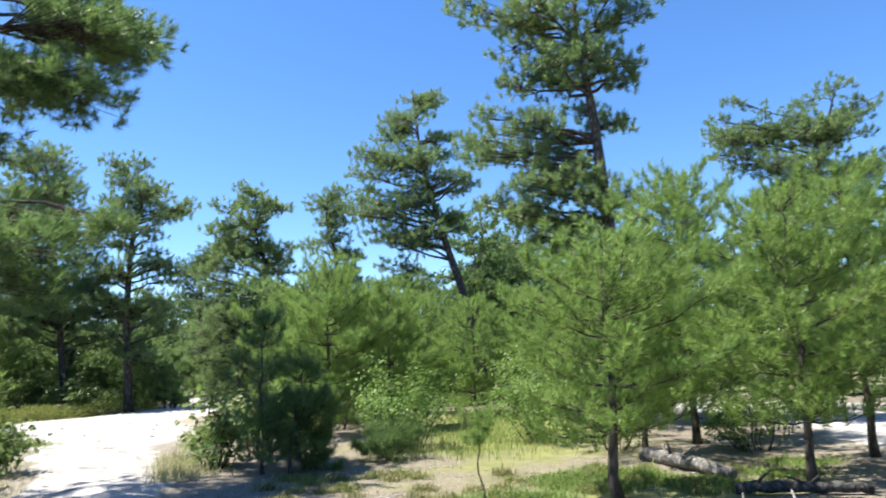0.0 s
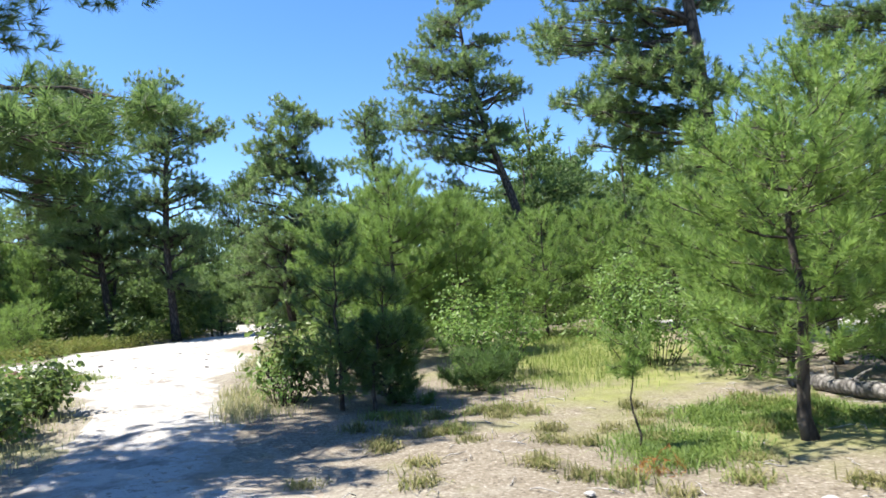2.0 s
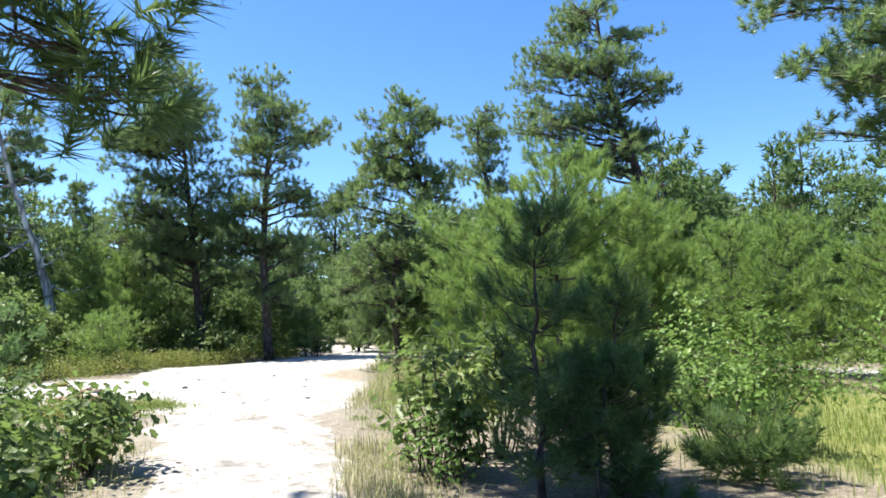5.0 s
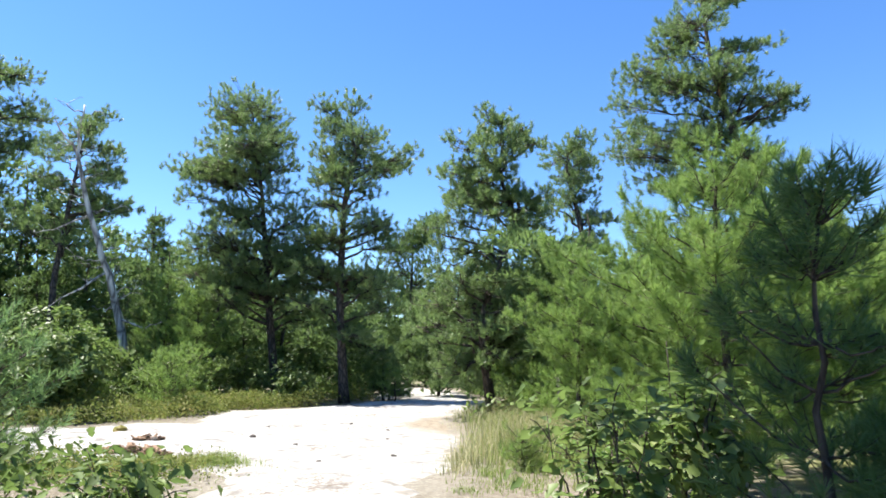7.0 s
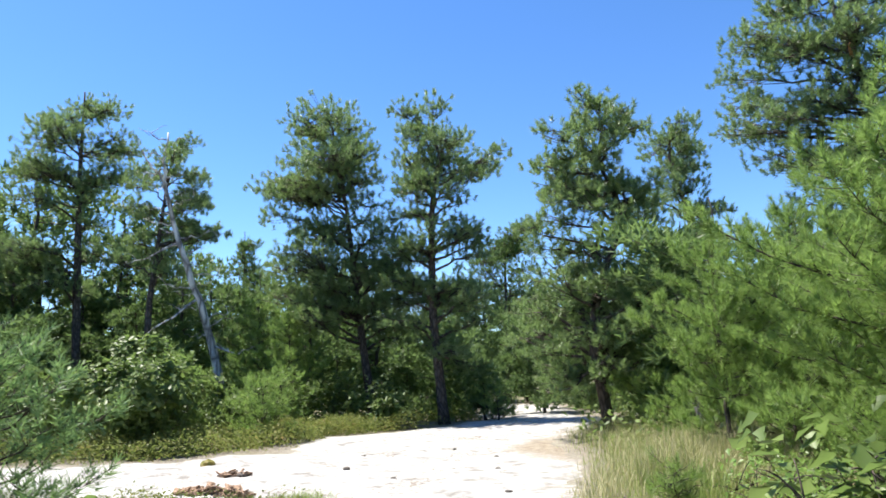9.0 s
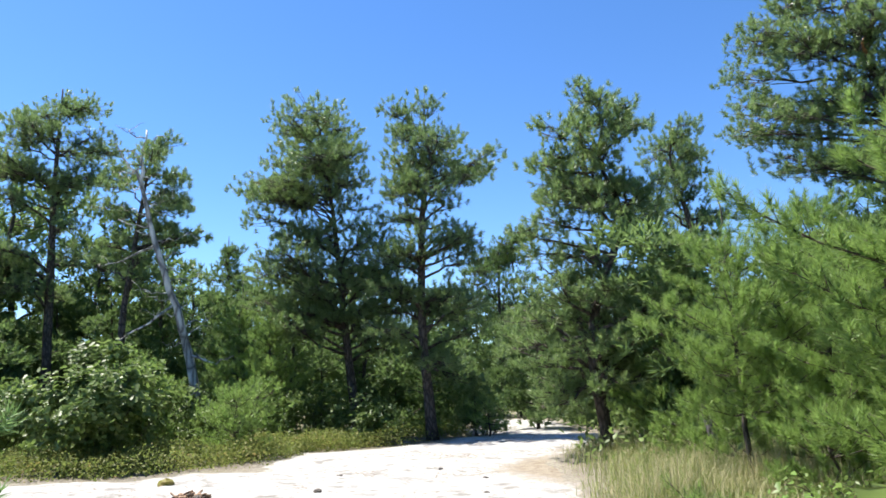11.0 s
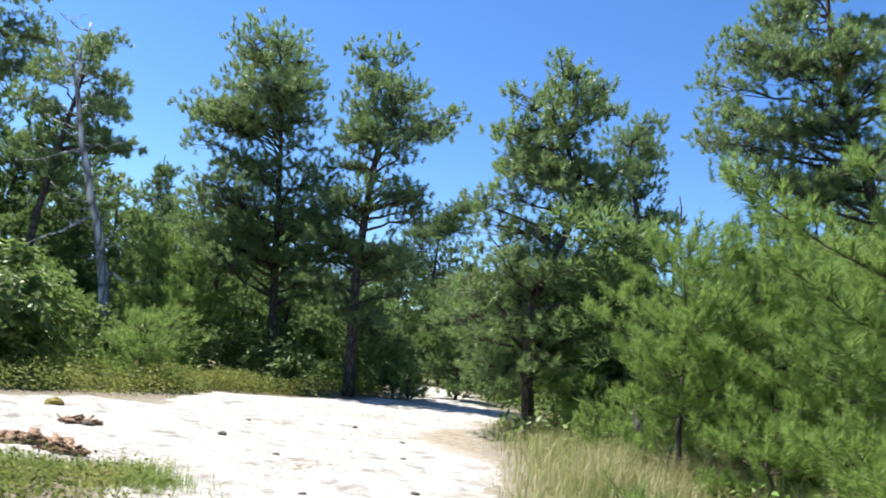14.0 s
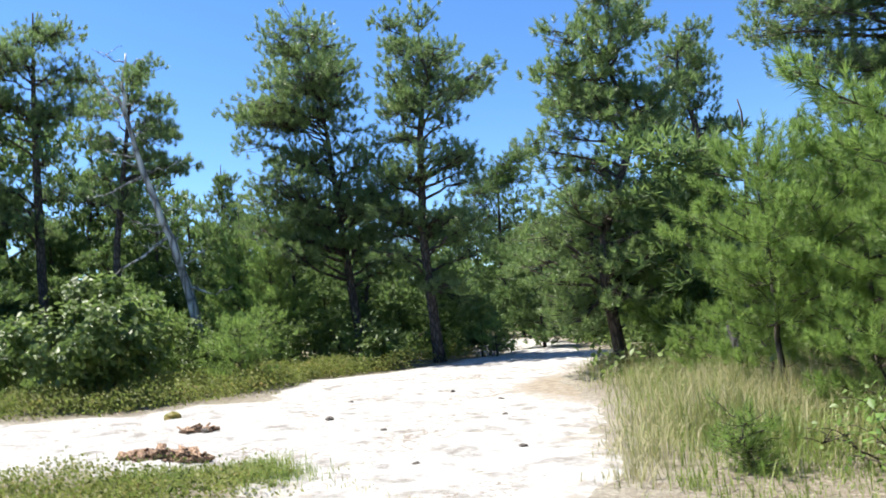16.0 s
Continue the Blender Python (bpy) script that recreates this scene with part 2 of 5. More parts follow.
def tube(pile, line, radii, sides=6, rng=None, rough=0.0):
    """A tapered tube along a line, closed at both ends."""
    line, radii = np.asarray(line, float), np.asarray(radii, float)
    way = unit(np.gradient(line, axis=0))
    ref = np.where(np.abs(way[:, 2:3]) > 0.9, [[1.0, 0, 0]], [[0, 0, 1.0]])
    u = unit(np.cross(way, ref))
    w = np.cross(way, u)
    a = np.linspace(0, 2 * np.pi, sides, endpoint=False)
    ring = np.cos(a)[None, :, None] * u[:, None] + np.sin(a)[None, :, None] * w[:, None]
    r = radii[:, None] * (1 + (rough * rng.uniform(-1, 1, (len(line), sides)) if rng is not None else 0))
    v = line[:, None] + ring * r[..., None]
    k, s = np.meshgrid(np.arange(len(line) - 1), np.arange(sides), indexing="ij")
    p, q = k * sides + s, k * sides + (s + 1) % sides
    f = np.concatenate([np.stack([p, q, q + sides], -1).reshape(-1, 3), np.stack([p, q + sides, p + sides], -1).reshape(-1, 3)])
    n = len(line) * sides
    v = np.concatenate([v.reshape(-1, 3), line[:1], line[-1:]])
    s = np.arange(sides)
    caps = np.concatenate([np.stack([np.full(sides, n), (s + 1) % sides, s], -1), np.stack([np.full(sides, n + 1), n - sides + s, n - sides + (s + 1) % sides], -1)])
    pile.add(v, np.concatenate([f, caps]))


def bend(a, b, rise, steps, rng=None, wander=0.0):
    """A curved line from a to b that lifts by rise in its middle."""
    t = np.linspace(0, 1, steps)[:, None]
    line = np.asarray(a)[None] * (1 - t) + np.asarray(b)[None] * t
    line[:, 2] += (4 * t * (1 - t))[:, 0] * rise
    if rng is not None and steps > 2:
        line[1:-1] += rng.normal(0, wander, (steps - 2, 3))
    return line


def random_ways(rng, n):
    return unit(rng.normal(size=(n, 3)))


def brushes(pile, ends, ways, count, length, width, rng, reach=0.22, open_=0.9):
    """Needle brushes: round each twig end, thin blades that lean outwards along the twig."""
    ends, ways = np.asarray(ends, float), unit(ways)
    n = len(ends)
    side = unit(np.cross(ways, random_ways(rng, n)))
    up = np.cross(ways, side)
    a = rng.uniform(0, 2 * np.pi, (n, count))
    out = np.cos(a)[..., None] * side[:, None] + np.sin(a)[..., None] * up[:, None]
    along = rng.uniform(0, 1, (n, count, 1))
    lean = open_ * (1.15 - 0.75 * along) * rng.uniform(0.7, 1.2, (n, count, 1))
    way = unit(ways[:, None] * np.cos(lean) + out * np.sin(lean))
    start = ends[:, None] - ways[:, None] * reach * (1 - along)
    size = length * rng.uniform(0.75, 1.2, (n, count, 1))
    flat = unit(np.cross(way, random_ways(rng, n * count).reshape(n, count, 3)))
    tip = start + way * size
    tip[..., 2] -= 0.06 * size[..., 0]
    v = np.stack([start + flat * width / 2, start - flat * width / 2, tip], 2).reshape(-1, 3)
    pile.add(v, np.arange(len(v)).reshape(-1, 3))


def leaves(pile, places, normals, size, rng, wide=0.62, lobed=True):
    """Broad leaves: lobed blades folded along the middle rib."""
    n = len(places)
    normals = unit(normals)
    along = unit(np.cross(normals, random_ways(rng, n)))
    across = np.cross(normals, along)
    s = size * rng.uniform(0.65, 1.25, (n, 1))
    shape = [(0, 0, 0), (0.30, 0.26, 0.06), (0.52, 0.20, 0.05), (0.74, 0.34, 0.07), (1.0, 0.0, -0.06), (0.74, -0.34, 0.07), (0.52, -0.20, 0.05), (0.30, -0.26, 0.06)]
    if not lobed:
        shape = [(0, 0, 0), (0.35, 0.3, 0.06), (1.0, 0, -0.05), (0.35, -0.3, 0.06)]
    v = np.stack([places + s * (along * p + across * q * wide * 1.5 + normals * r) for p, q, r in shape], 1)
    k = len(shape)
    one = [(0, i, i + 1) for i in range(1, k - 1)]
    f = (np.arange(n)[:, None, None] * k + np.array(one)[None]).reshape(-1, 3)
    pile.add(v.reshape(-1, 3), f)


def blades(pile, roots, height, width, rng, lean=0.35, wild=1.4):
    """Grass blades: bent ribbons that end in a point."""
    n = len(roots)
    h = height * rng.uniform(0.3, 1.2, (n, 1))
    a = rng.uniform(0, 2 * np.pi, (n, 1))
    out = np.concatenate([np.cos(a), np.sin(a), np.zeros((n, 1))], 1)
    flat = np.concatenate([-np.sin(a), np.cos(a), np.zeros((n, 1))], 1) * width / 2
    droop = lean * rng.uniform(0.1, wild, (n, 1)) ** 1.3
    up = np.array([[0, 0, 1.0]])
    mid = roots + up * h * 0.55 + out * h * droop * 0.3
    top = roots + up * h * (1 - 0.35 * droop) + out * h * droop
    v = np.stack([roots - flat, roots + flat, mid + flat * 0.8, mid - flat * 0.8, top], 1).reshape(-1, 3)
    f = (np.arange(n)[:, None, None] * 5 + np.array([(0, 1, 2), (0, 2, 3), (3, 2, 4)])[None]).reshape(-1, 3)
    pile.add(v, f)


# ---- ground and trail ----
TRAIL = [(-2.6, -8), (-2.9, -2), (-3.4, 2), (-4.4, 6.3), (-5.5, 9), (-7.1, 12.1), (-8.7, 14.1), (-9.1, 15.5), (-10.5, 16.8), (-13, 16.1), (-16, 14.7), (-26, 11),
         (-26, 16.6), (-20.7, 18.6), (-16.3, 20), (-15.9, 21.3), (-14.7, 22.1), (-15.2, 23.2), (-15.9, 25), (-16.6, 26.4), (-14.8, 28.5), (-14.3, 31), (-13.8, 33.5), (-15.4, 36), (-17.0, 40.5), (-19.6, 44.5),
         (-19.4, 46.6), (-14.8, 45.4), (-12.5, 40), (-11.3, 35), (-9.2, 32.3), (-9.6, 28), (-9.0, 24.5), (-7.7, 21.7), (-7.2, 19.3), (-6.7, 17.5), (-6.4, 14.8), (-5.3, 13),
         (-4.6, 11), (-3.4, 8.5), (-1.5, 6.3), (0.9, 2), (1.6, -2), (2, -8)]
CLEARING = [(6.4, 11.6), (8, 10.6), (13, 12), (15, 19), (10, 24), (4.5, 26.5), (2.8, 25.6), (7, 21.5), (7.4, 16)]


def signed_distance(x, y, outline):
    """Metres from a closed outline, minus inside."""
    p = np.asarray(outline, float)
    q = np.roll(p, -1, 0)
    best, inside = np.full(x.shape, 1e9), np.zeros(x.shape, bool)
    for (ax, ay), (bx, by) in zip(p, q):
        dx, dy = bx - ax, by - ay
        t = np.clip(((x - ax) * dx + (y - ay) * dy) / (dx * dx + dy * dy), 0, 1)
        best = np.minimum(best, np.hypot(x - ax - t * dx, y - ay - t * dy))
        if ay != by:
            inside ^= ((ay > y) != (by > y)) & (x < ax + (y - ay) * dx / dy)
    return np.where(inside, -best, best)


FIELD_X, FIELD_Y = np.arange(-90, 80, 0.25), np.arange(-60, 95, 0.25)
FIELDS = {}


def gap_to(outline, x, y):
    """Distance of one place or many from an outline, looked up in a raster."""
    key = id(outline)
    if key not in FIELDS:
        fx, fy = np.meshgrid(FIELD_X, FIELD_Y, indexing="ij")
        FIELDS[key] = signed_distance(fx, fy, outline)
    i = np.clip(((np.asarray(x) + 90) * 4).round().astype(int), 0, len(FIELD_X) - 1)
    j = np.clip(((np.asarray(y) + 60) * 4).round().astype(int), 0, len(FIELD_Y) - 1)
    return FIELDS[key][i, j]


def relief(x, y):
    """Gentle waves and bumps of the ground."""
    z = 0.05 * np.sin(0.31 * x + 1.3) * np.cos(0.27 * y + 0.4) + 0.025 * np.sin(1.3 * x + 0.7 * y) * np.sin(1.1 * y - 0.5 * x + 1)
    z += 0.012 * np.sin(4.1 * x + 1.7 * y + 2) * np.sin(3.7 * y - 2.3 * x) + 0.006 * np.sin(9.7 * x - 3 * y) * np.sin(8.9 * y + 4 * x)
    return z * np.clip(1.4 - np.hypot(x + 6, y - 20) / 60, 0, 1)


def ground_z(x, y):
    return float(relief(np.array(x, float), np.array(y, float)))


def sheet(xs, ys):
    gx, gy = np.meshgrid(xs, ys, indexing="ij")
    nx, ny = gx.shape
    i, j = np.meshgrid(np.arange(nx - 1), np.arange(ny - 1), indexing="ij")
    a = i * ny + j
    f = np.concatenate([np.stack([a, a + ny, a + ny + 1], -1).reshape(-1, 3), np.stack([a, a + ny + 1, a + 1], -1).reshape(-1, 3)])
    return gx.ravel(), gy.ravel(), f


def ring_steps(inner, step, far):
    """Fine steps inside, ever wider ones out to the horizon."""
    out = list(np.arange(inner[0], inner[1], step))
    d, k = out[-1], step
    while d < far:
        k *= 1.5
        d += k
        out.append(d)
    d, k, low = inner[0], step, []
    while d > -far:
        k *= 1.5
        d -= k
        low.append(d)
    return np.array(low[::-1] + out)


gx, gy, gf = sheet(ring_steps((-32, 18), 0.3, 2500), ring_steps((-6, 52), 0.3, 2500))
d_trail, d_clear = signed_distance(gx, gy, TRAIL), signed_distance(gx, gy, CLEARING)
ground_me = mesh_of("ground", np.stack([gx, gy, relief(gx, gy)], -1), gf, GROUND, True)
near_sand = np.minimum(d_trail, d_clear)
sandy = ground_me.attributes.new("sandy", "FLOAT", "POINT")
open_ground = np.exp(-((gx - 0.5) ** 2 / 12 + (gy - 7.5) ** 2 / 14))
shaded_needle_bed = np.exp(-((gx + 2.2) ** 2 / 5 + (gy - 11.2) ** 2 / 2.5))  # brown needles under the dark young pines; also puts shade into the litter's colour
sandy.data.foreach_set("value", np.clip(0.55 - near_sand * 0.5, -0.5, 0.6) + 0.2 * open_ground - 0.7 * shaded_needle_bed)
turf_at = ground_me.attributes.new("turf", "FLOAT", "POINT")
meadow = np.exp(-((gx - 1.2) ** 2 / 5 + (gy - 17) ** 2 / 30)) + 0.8 * np.exp(-((gx - 2.3) ** 2 / 3 + (gy - 8.8) ** 2 / 0.8)) + 0.5 * np.exp(-((gx + 7.2) ** 2 / 3 + (gy - 9.0) ** 2 / 5))
far_floor = 0.35 * np.clip((near_sand - 2) / 6, 0, 1)
turf_at.data.foreach_set("value", meadow * 0.9 + far_floor)
ground = piece("ground", ground_me)
tagged(ground, "flat forest floor of brown needle litter, grey sand and thin grass", "ground", kind="structure")


def sand_sheet(name, outline, step, label):
    p = np.array(outline)
    xs, ys = np.arange(p[:, 0].min() - 0.6, p[:, 0].max() + 0.6, step), np.arange(p[:, 1].min() - 0.6, p[:, 1].max() + 0.6, step)
    x, y, f = sheet(xs, ys)
    wob = 0.22 * np.sin(2.1 * x + 0.6 * y) * np.sin(1.7 * y - 0.9 * x) + 0.12 * np.sin(5.3 * x + 2.2 * y) * np.sin(4.6 * y - 2.0 * x)
    d = signed_distance(x, y, outline) + wob
    keep = (d[f] < 0.3).all(1)
    f = f[keep]
    used, f = np.unique(f, return_inverse=True)
    x, y, d = x[used], y[used], d[used]
    lift = np.clip(-d * 0.12, -0.05, 0.028)
    rut = 0.02 * np.sin(3.3 * x + 1.1 * y) * np.sin(2.9 * y - 1.0 * x) * np.clip(-d, 0, 1)
    foot = 0.02 * np.sin(11 * x + 5 * y) * np.sin(10 * y - 6 * x + 1) * np.clip(-d, 0, 1)
    me = mesh_of(name, np.stack([x, y, relief(x, y) + lift + rut + foot], -1), f.reshape(-1, 3), SAND, True)
    margin = me.attributes.new("margin", "FLOAT", "POINT")
    worn = 0.95 * np.exp(-((x + 8.7) ** 2 / 2.2 + (y - 24.3) ** 2 / 3.0)) + 0.35 * np.exp(-((x + 2.4) ** 2 / 3 + (y - 7.6) ** 2 / 3))
    margin.data.foreach_set("value", np.clip(0.45 + d * 0.42, -0.5, 0.6) + worn)
    return tagged(piece(name, me), label, "sand trail", kind="structure")


sand_sheet("road_sand_trail", TRAIL, 0.2, "white sand trail with footprints, forking among the pines")
sand_sheet("sand_clearing", CLEARING, 0.3, "bare white sand clearing beyond young pines")


# ---- plants ----
def plant(name, x, y, turn=0.0):
    root = new(name)
    root.empty_display_size = 0.3
    root.matrix_world = pose(x, y, ground_z(x, y), 0, 0, turn)
    return root


def old_pine_meshes(seed, trunk, clumps, base, needles, density=1.0, count=42, length=0.165, width=0.018, deep=1.0, dead=6, split=True, twig=2, tuft=0.16, full=True, sides=5):
    """A mature pine: trunk line (across, height), and foliage clumps (across, height, radius) borne by curved limbs."""
    rng = np.random.default_rng(seed)
    wood, crown, limbs = Pile(), Pile(), []
    joined = Pile()
    t = np.array([(a, 0.0, z) for a, z in trunk], float)
    t[0, 2] = -0.15
    s = np.linspace(0, 1, 22)
    knots = np.linspace(0, 1, len(t))
    line = np.stack([np.interp(s, knots, t[:, k]) for k in range(3)], -1)
    line[:, :2] = (line[:, :2] + np.roll(line[:, :2], 1, 0) + np.roll(line[:, :2], -1, 0)) / 3 * 0.8 + line[:, :2] * 0.2
    line[0], line[-1] = t[0], t[-1]
    line[1:, 1] += np.cumsum(rng.normal(0, 0.05, 21))
    radii = base * (1 - 0.86 * s) * (1 + 0.35 * np.exp(-s * 30))
    tube(wood, line, radii, 9, rng, 0.08)
    heights = line[:, 2]
    all_clumps = []
    for a, z, r in clumps:
        all_clumps.append((a, rng.normal(0, deep * 0.7), z - 0.32 * r, r))
        if rng.random() < 0.6:
            all_clumps.append((a * 0.7 + rng.normal(0, 0.4), rng.choice([-1, 1]) * rng.uniform(0.7, 1.6) * deep, z - 0.15 + rng.normal(0, 0.3), r * 0.85))
        if full:
            # foliage between neighbouring clumps
            for loose in (1.2, 3.0)[:1 + (rng.random() < 0.55)]:
                near = min((c for c in clumps if c != (a, z, r)), key=lambda c: (c[0] - a) ** 2 + (c[1] - z) ** 2 + rng.uniform(0, loose))
                u = rng.uniform(0.35, 0.65)
                all_clumps.append((a * u + near[0] * (1 - u), rng.normal(0, deep * 0.9), z * u + near[1] * (1 - u) - 0.2 * r, min(r, near[2]) * 0.92))
    ends, ways = [], []
    for a, b, z, r in all_clumps:
        pile = Pile() if split else joined
        start_z = np.clip(z - 0.25 * np.hypot(a - np.interp(z, heights, line[:, 0]), b) - 0.3 * r, 0.2 * heights[-1], heights[-1] - 0.15)
        k = np.array([np.interp(start_z, heights, line[:, i]) for i in range(3)])
        thick = np.interp(start_z, heights, radii)
        centre = np.array([a, b, z])
        limb = bend(k, centre, rng.uniform(-0.25, 0.3) * r, 7, rng, 0.06)
        tube(pile, limb, np.linspace(min(0.5 * thick, 0.045 + 0.025 * r), 0.013, 7), sides)
        n = int(31 * density * (r / 0.8) ** 2) + 6
        out = random_ways(rng, n)
        out[:, 2] = np.abs(out[:, 2]) * 1.15 - 0.55
        out = unit(out)
        reach = r * rng.uniform(0.2, 1.1, (n, 1)) ** 0.6 * np.array([[1.15, 1.15, 0.64]])
        tips = centre + out * reach
        for i in range(0, n, twig):
            q = limb[rng.integers(3, 7)]
            tube(pile, bend(q, tips[i], -0.1 * r, 3), [0.014, 0.01, 0.006], 3)
        ends.append(tips)
        ways.append(unit(out * 0.55 + random_ways(rng, n) * 0.3 + [0, 0, 0.85]))
        # tufts set along the outer half of the limb
        m = int(density * np.linalg.norm(centre - k) / 0.13) + 1
        q = rng.uniform(0.4, 1.0, m) * 6
        along_limb = np.stack([np.interp(q, np.arange(7), limb[:, j]) for j in range(3)], -1)
        ends.append(along_limb + rng.normal(0, 0.16, (m, 3)) + [0, 0, 0.08])
        ways.append(unit(random_ways(rng, m) * 0.6 + [0, 0, 0.8]))
        if split:
            limbs.append(pile.mesh("limb", BARK, True))
    brushes(crown, np.concatenate(ends), np.concatenate(ways), count, length, width, rng, reach=tuft, open_=1.12)
    low = min(c[2] - c[3] for c in all_clumps)
    for _ in range(dead):
        z = rng.uniform(0.25, 1.0) * max(low, 1.5) + 0.5
        k = np.array([np.interp(z, heights, line[:, i]) for i in range(3)])
        w = random_ways(rng, 1)[0]
        w[2] = 0.15
        pile = Pile() if split else joined
        tube(pile, bend(k, k + w * rng.uniform(0.5, 1.4), 0.1, 5, rng, 0.03), [0.022, 0.018, 0.013, 0.009, 0.004], 4)
        if split:
            limbs.append(pile.mesh("dead_limb", BARK, True))
    if not split:
        limbs.append(joined.mesh("branchwork", BARK, True))
    return wood.mesh("trunk", BARK, True), limbs, crown.mesh("crown", needles)


def stand(name, meshes, x, y, turn, label, category, group=""):
    root = plant(name, x, y, turn)
    trunk_me, limb_meshes, crown_me = meshes
    piece("trunk", trunk_me, root)
    piece("crown", crown_me, root)
    for me in limb_meshes:
        ob = piece(me.name.split(".")[0], me, root)
        if ob.name.startswith("branchwork"):
            ob["kind"] = "stuff"
    return tagged(root, label, category, group)


def random_clumps(rng, height, low, wide, n):
    """Foliage clumps of an ordinary pine, wider in the middle of its crown."""
    out = [(rng.normal(0, 0.15), height - 0.5, 0.6)]
    for i in range(n):
        u = (i + rng.random()) / n
        z = low + (height - 0.7 - low) * u
        reach = wide * (0.45 + 0.75 * math.sin(math.pi * min(1, 0.25 + 0.75 * u)) * rng.uniform(0.5, 1))
        out.append((reach * rng.choice([-1, 1]) * rng.uniform(0.2, 1), z, wide * rng.uniform(0.36, 0.6)))
    return out


def young_pine_meshes(seed, height, wide, low, needles, base=0.05, count=44, length=0.13, width=0.011, gap=0.26, fill=1.0, lean=0.0, bush=1.0):
    """A young pine: whorls of upswept branches set with long soft needle brushes."""
    rng = np.random.default_rng(seed)
    wood, crown, limbs = Pile(), Pile(), []
    s = np.linspace(0, 1, 12)
    line = np.stack([lean * s ** 1.5 + rng.normal(0, 0.02, 12), rng.normal(0, 0.02, 12), -0.1 + s * (height + 0.1)], -1)
    line[0, :2] = 0
    tube(wood, line, base * (1 - 0.85 * s) * (1 + 0.4 * np.exp(-s * 20)), 8, rng, 0.06)
    ends, ways = [line[-1], line[-1] - [0, 0, 0.12]], [np.array([0, 0, 1.0])] * 2
    z = low
    while z < height - 0.15:
        u = (z - low) / (height - low)
        reach = wide * (1 - u ** 2.2) * (0.7 + 0.3 * min(1, u * 3)) * rng.uniform(0.85, 1.15) + min(0.12, 0.3 * wide)
        k = np.array([np.interp(z, line[:, 2], line[:, i]) for i in range(3)])
        first = rng.uniform(0, 6.28)
        n = rng.integers(4, 7)
        for i in range(n):
            pile = Pile()
            a = first + 6.28 * i / n + rng.normal(0, 0.25)
            r = reach * rng.uniform(0.55, 1.15)
            rise = min(r * (0.22 + 0.45 * u) + 0.05, height + 0.05 - z)
            tip = k + np.array([math.cos(a) * r, math.sin(a) * r, rise + rng.normal(0, 0.1)])
            b = bend(k, tip, -0.10 * r, 7, rng, 0.014)
            tube(pile, b, np.linspace(0.006 + 0.006 * r, 0.003, 7), 4)
            steps = max(2, int(fill * r / 0.17))
            along = unit(tip - k)
            side = np.cross(along, [0, 0, 1.0])
            ends.append(tip)
            ways.append(unit(along + [0, 0, 0.8]))
            for q in np.linspace(0.2, 0.93, steps):
                p = np.array([np.interp(q * 6, np.arange(7), b[:, j]) for j in range(3)])
                for way in (1, -1, 0):
                    if rng.random() > 0.66 * bush:
                        continue
                    twig = p + unit(side * way + along * 0.6 + [0, 0, rng.uniform(0.0, 0.9)]) * rng.uniform(0.14, 0.4) * min(1.0, wide / 0.6) * (1.2 - 0.5 * q)
                    tube(pile, np.array([p, (p + twig) / 2 + [0, 0, -0.015], twig]), [0.005, 0.004, 0.003], 3)
                    ends.append(twig)
                    ways.append(unit(unit(twig - p) * 0.7 + random_ways(rng, 1)[0] * 0.3 + [0, 0, 0.7]))
            limbs.append(pile.mesh("branch", BARK, True))
        z += gap * rng.uniform(0.75, 1.25)
    brushes(crown, np.array(ends), np.array(ways), count, length, width, rng, reach=0.15, open_=1.1)
    return wood.mesh("trunk", BARK, True), limbs, crown.mesh("crown", needles)


def shrub(name, x, y, wide, height, n, size, material, seed, label, category="shrub", group="", deep=None, lobed=True, stems=14, gaps=0.5, low=0.15):
    """A leafy shrub: many thin stems, leaves in uneven clusters towards their ends."""
    rng = np.random.default_rng(seed)
    root = plant(name, x, y, rng.uniform(0, 360) if deep is None else 0)
    deep = deep or wide
    wood, green = Pile(), Pile()
    tips = []
    for _ in range(stems):
        a, r = rng.uniform(0, 6.28), math.sqrt(rng.random())
        foot = np.array([math.cos(a) * r * wide * 0.35, math.sin(a) * r * deep * 0.35, -0.05])
        tip = np.array([math.cos(a) * r * wide, math.sin(a) * r * deep, height * rng.uniform(0.6, 1.05) * (1 - 0.45 * r * r)])
        b = bend(foot, tip, 0.12, 6, rng, 0.03)
        tube(wood, b, np.linspace(0.012, 0.004, 6), 4)
        tips.append(b)
        for _ in range(4):
            p = b[rng.integers(2, 6)]
            q = p + random_ways(rng, 1)[0] * [0.35, 0.35, 0.22] * min(1.0, wide) + [0, 0, 0.08]
            q[2] = max(q[2], low * height)
            c = bend(p, q, 0.03, 4)
            tube(wood, c, [0.006, 0.005, 0.004, 0.003], 3)
            tips.append(c)
    pick = rng.integers(0, len(tips), n)
    where = rng.uniform(0.2, 1.05, n)
    places = np.array([np.array([np.interp(w * (len(tips[k]) - 1), np.arange(len(tips[k])), tips[k][:, j]) for j in range(3)]) for k, w in zip(pick, where)])
    places += rng.normal(0, 0.085 + 0.03 * wide * gaps, (n, 3))
    places[:, 2] = np.maximum(places[:, 2], 0.03)
    centre = np.array([0, 0, height * 0.35])
    leaves(green, places, unit(places - centre) * 0.6 + random_ways(rng, n) * 0.7 + [0, 0, 0.5], size, rng, lobed=lobed)
    piece("stemwork", wood.mesh("stemwork", BARK, True), root)["kind"] = "stuff"
    piece("foliage", green.mesh("foliage", material), root)
    return tagged(root, label, category, group)


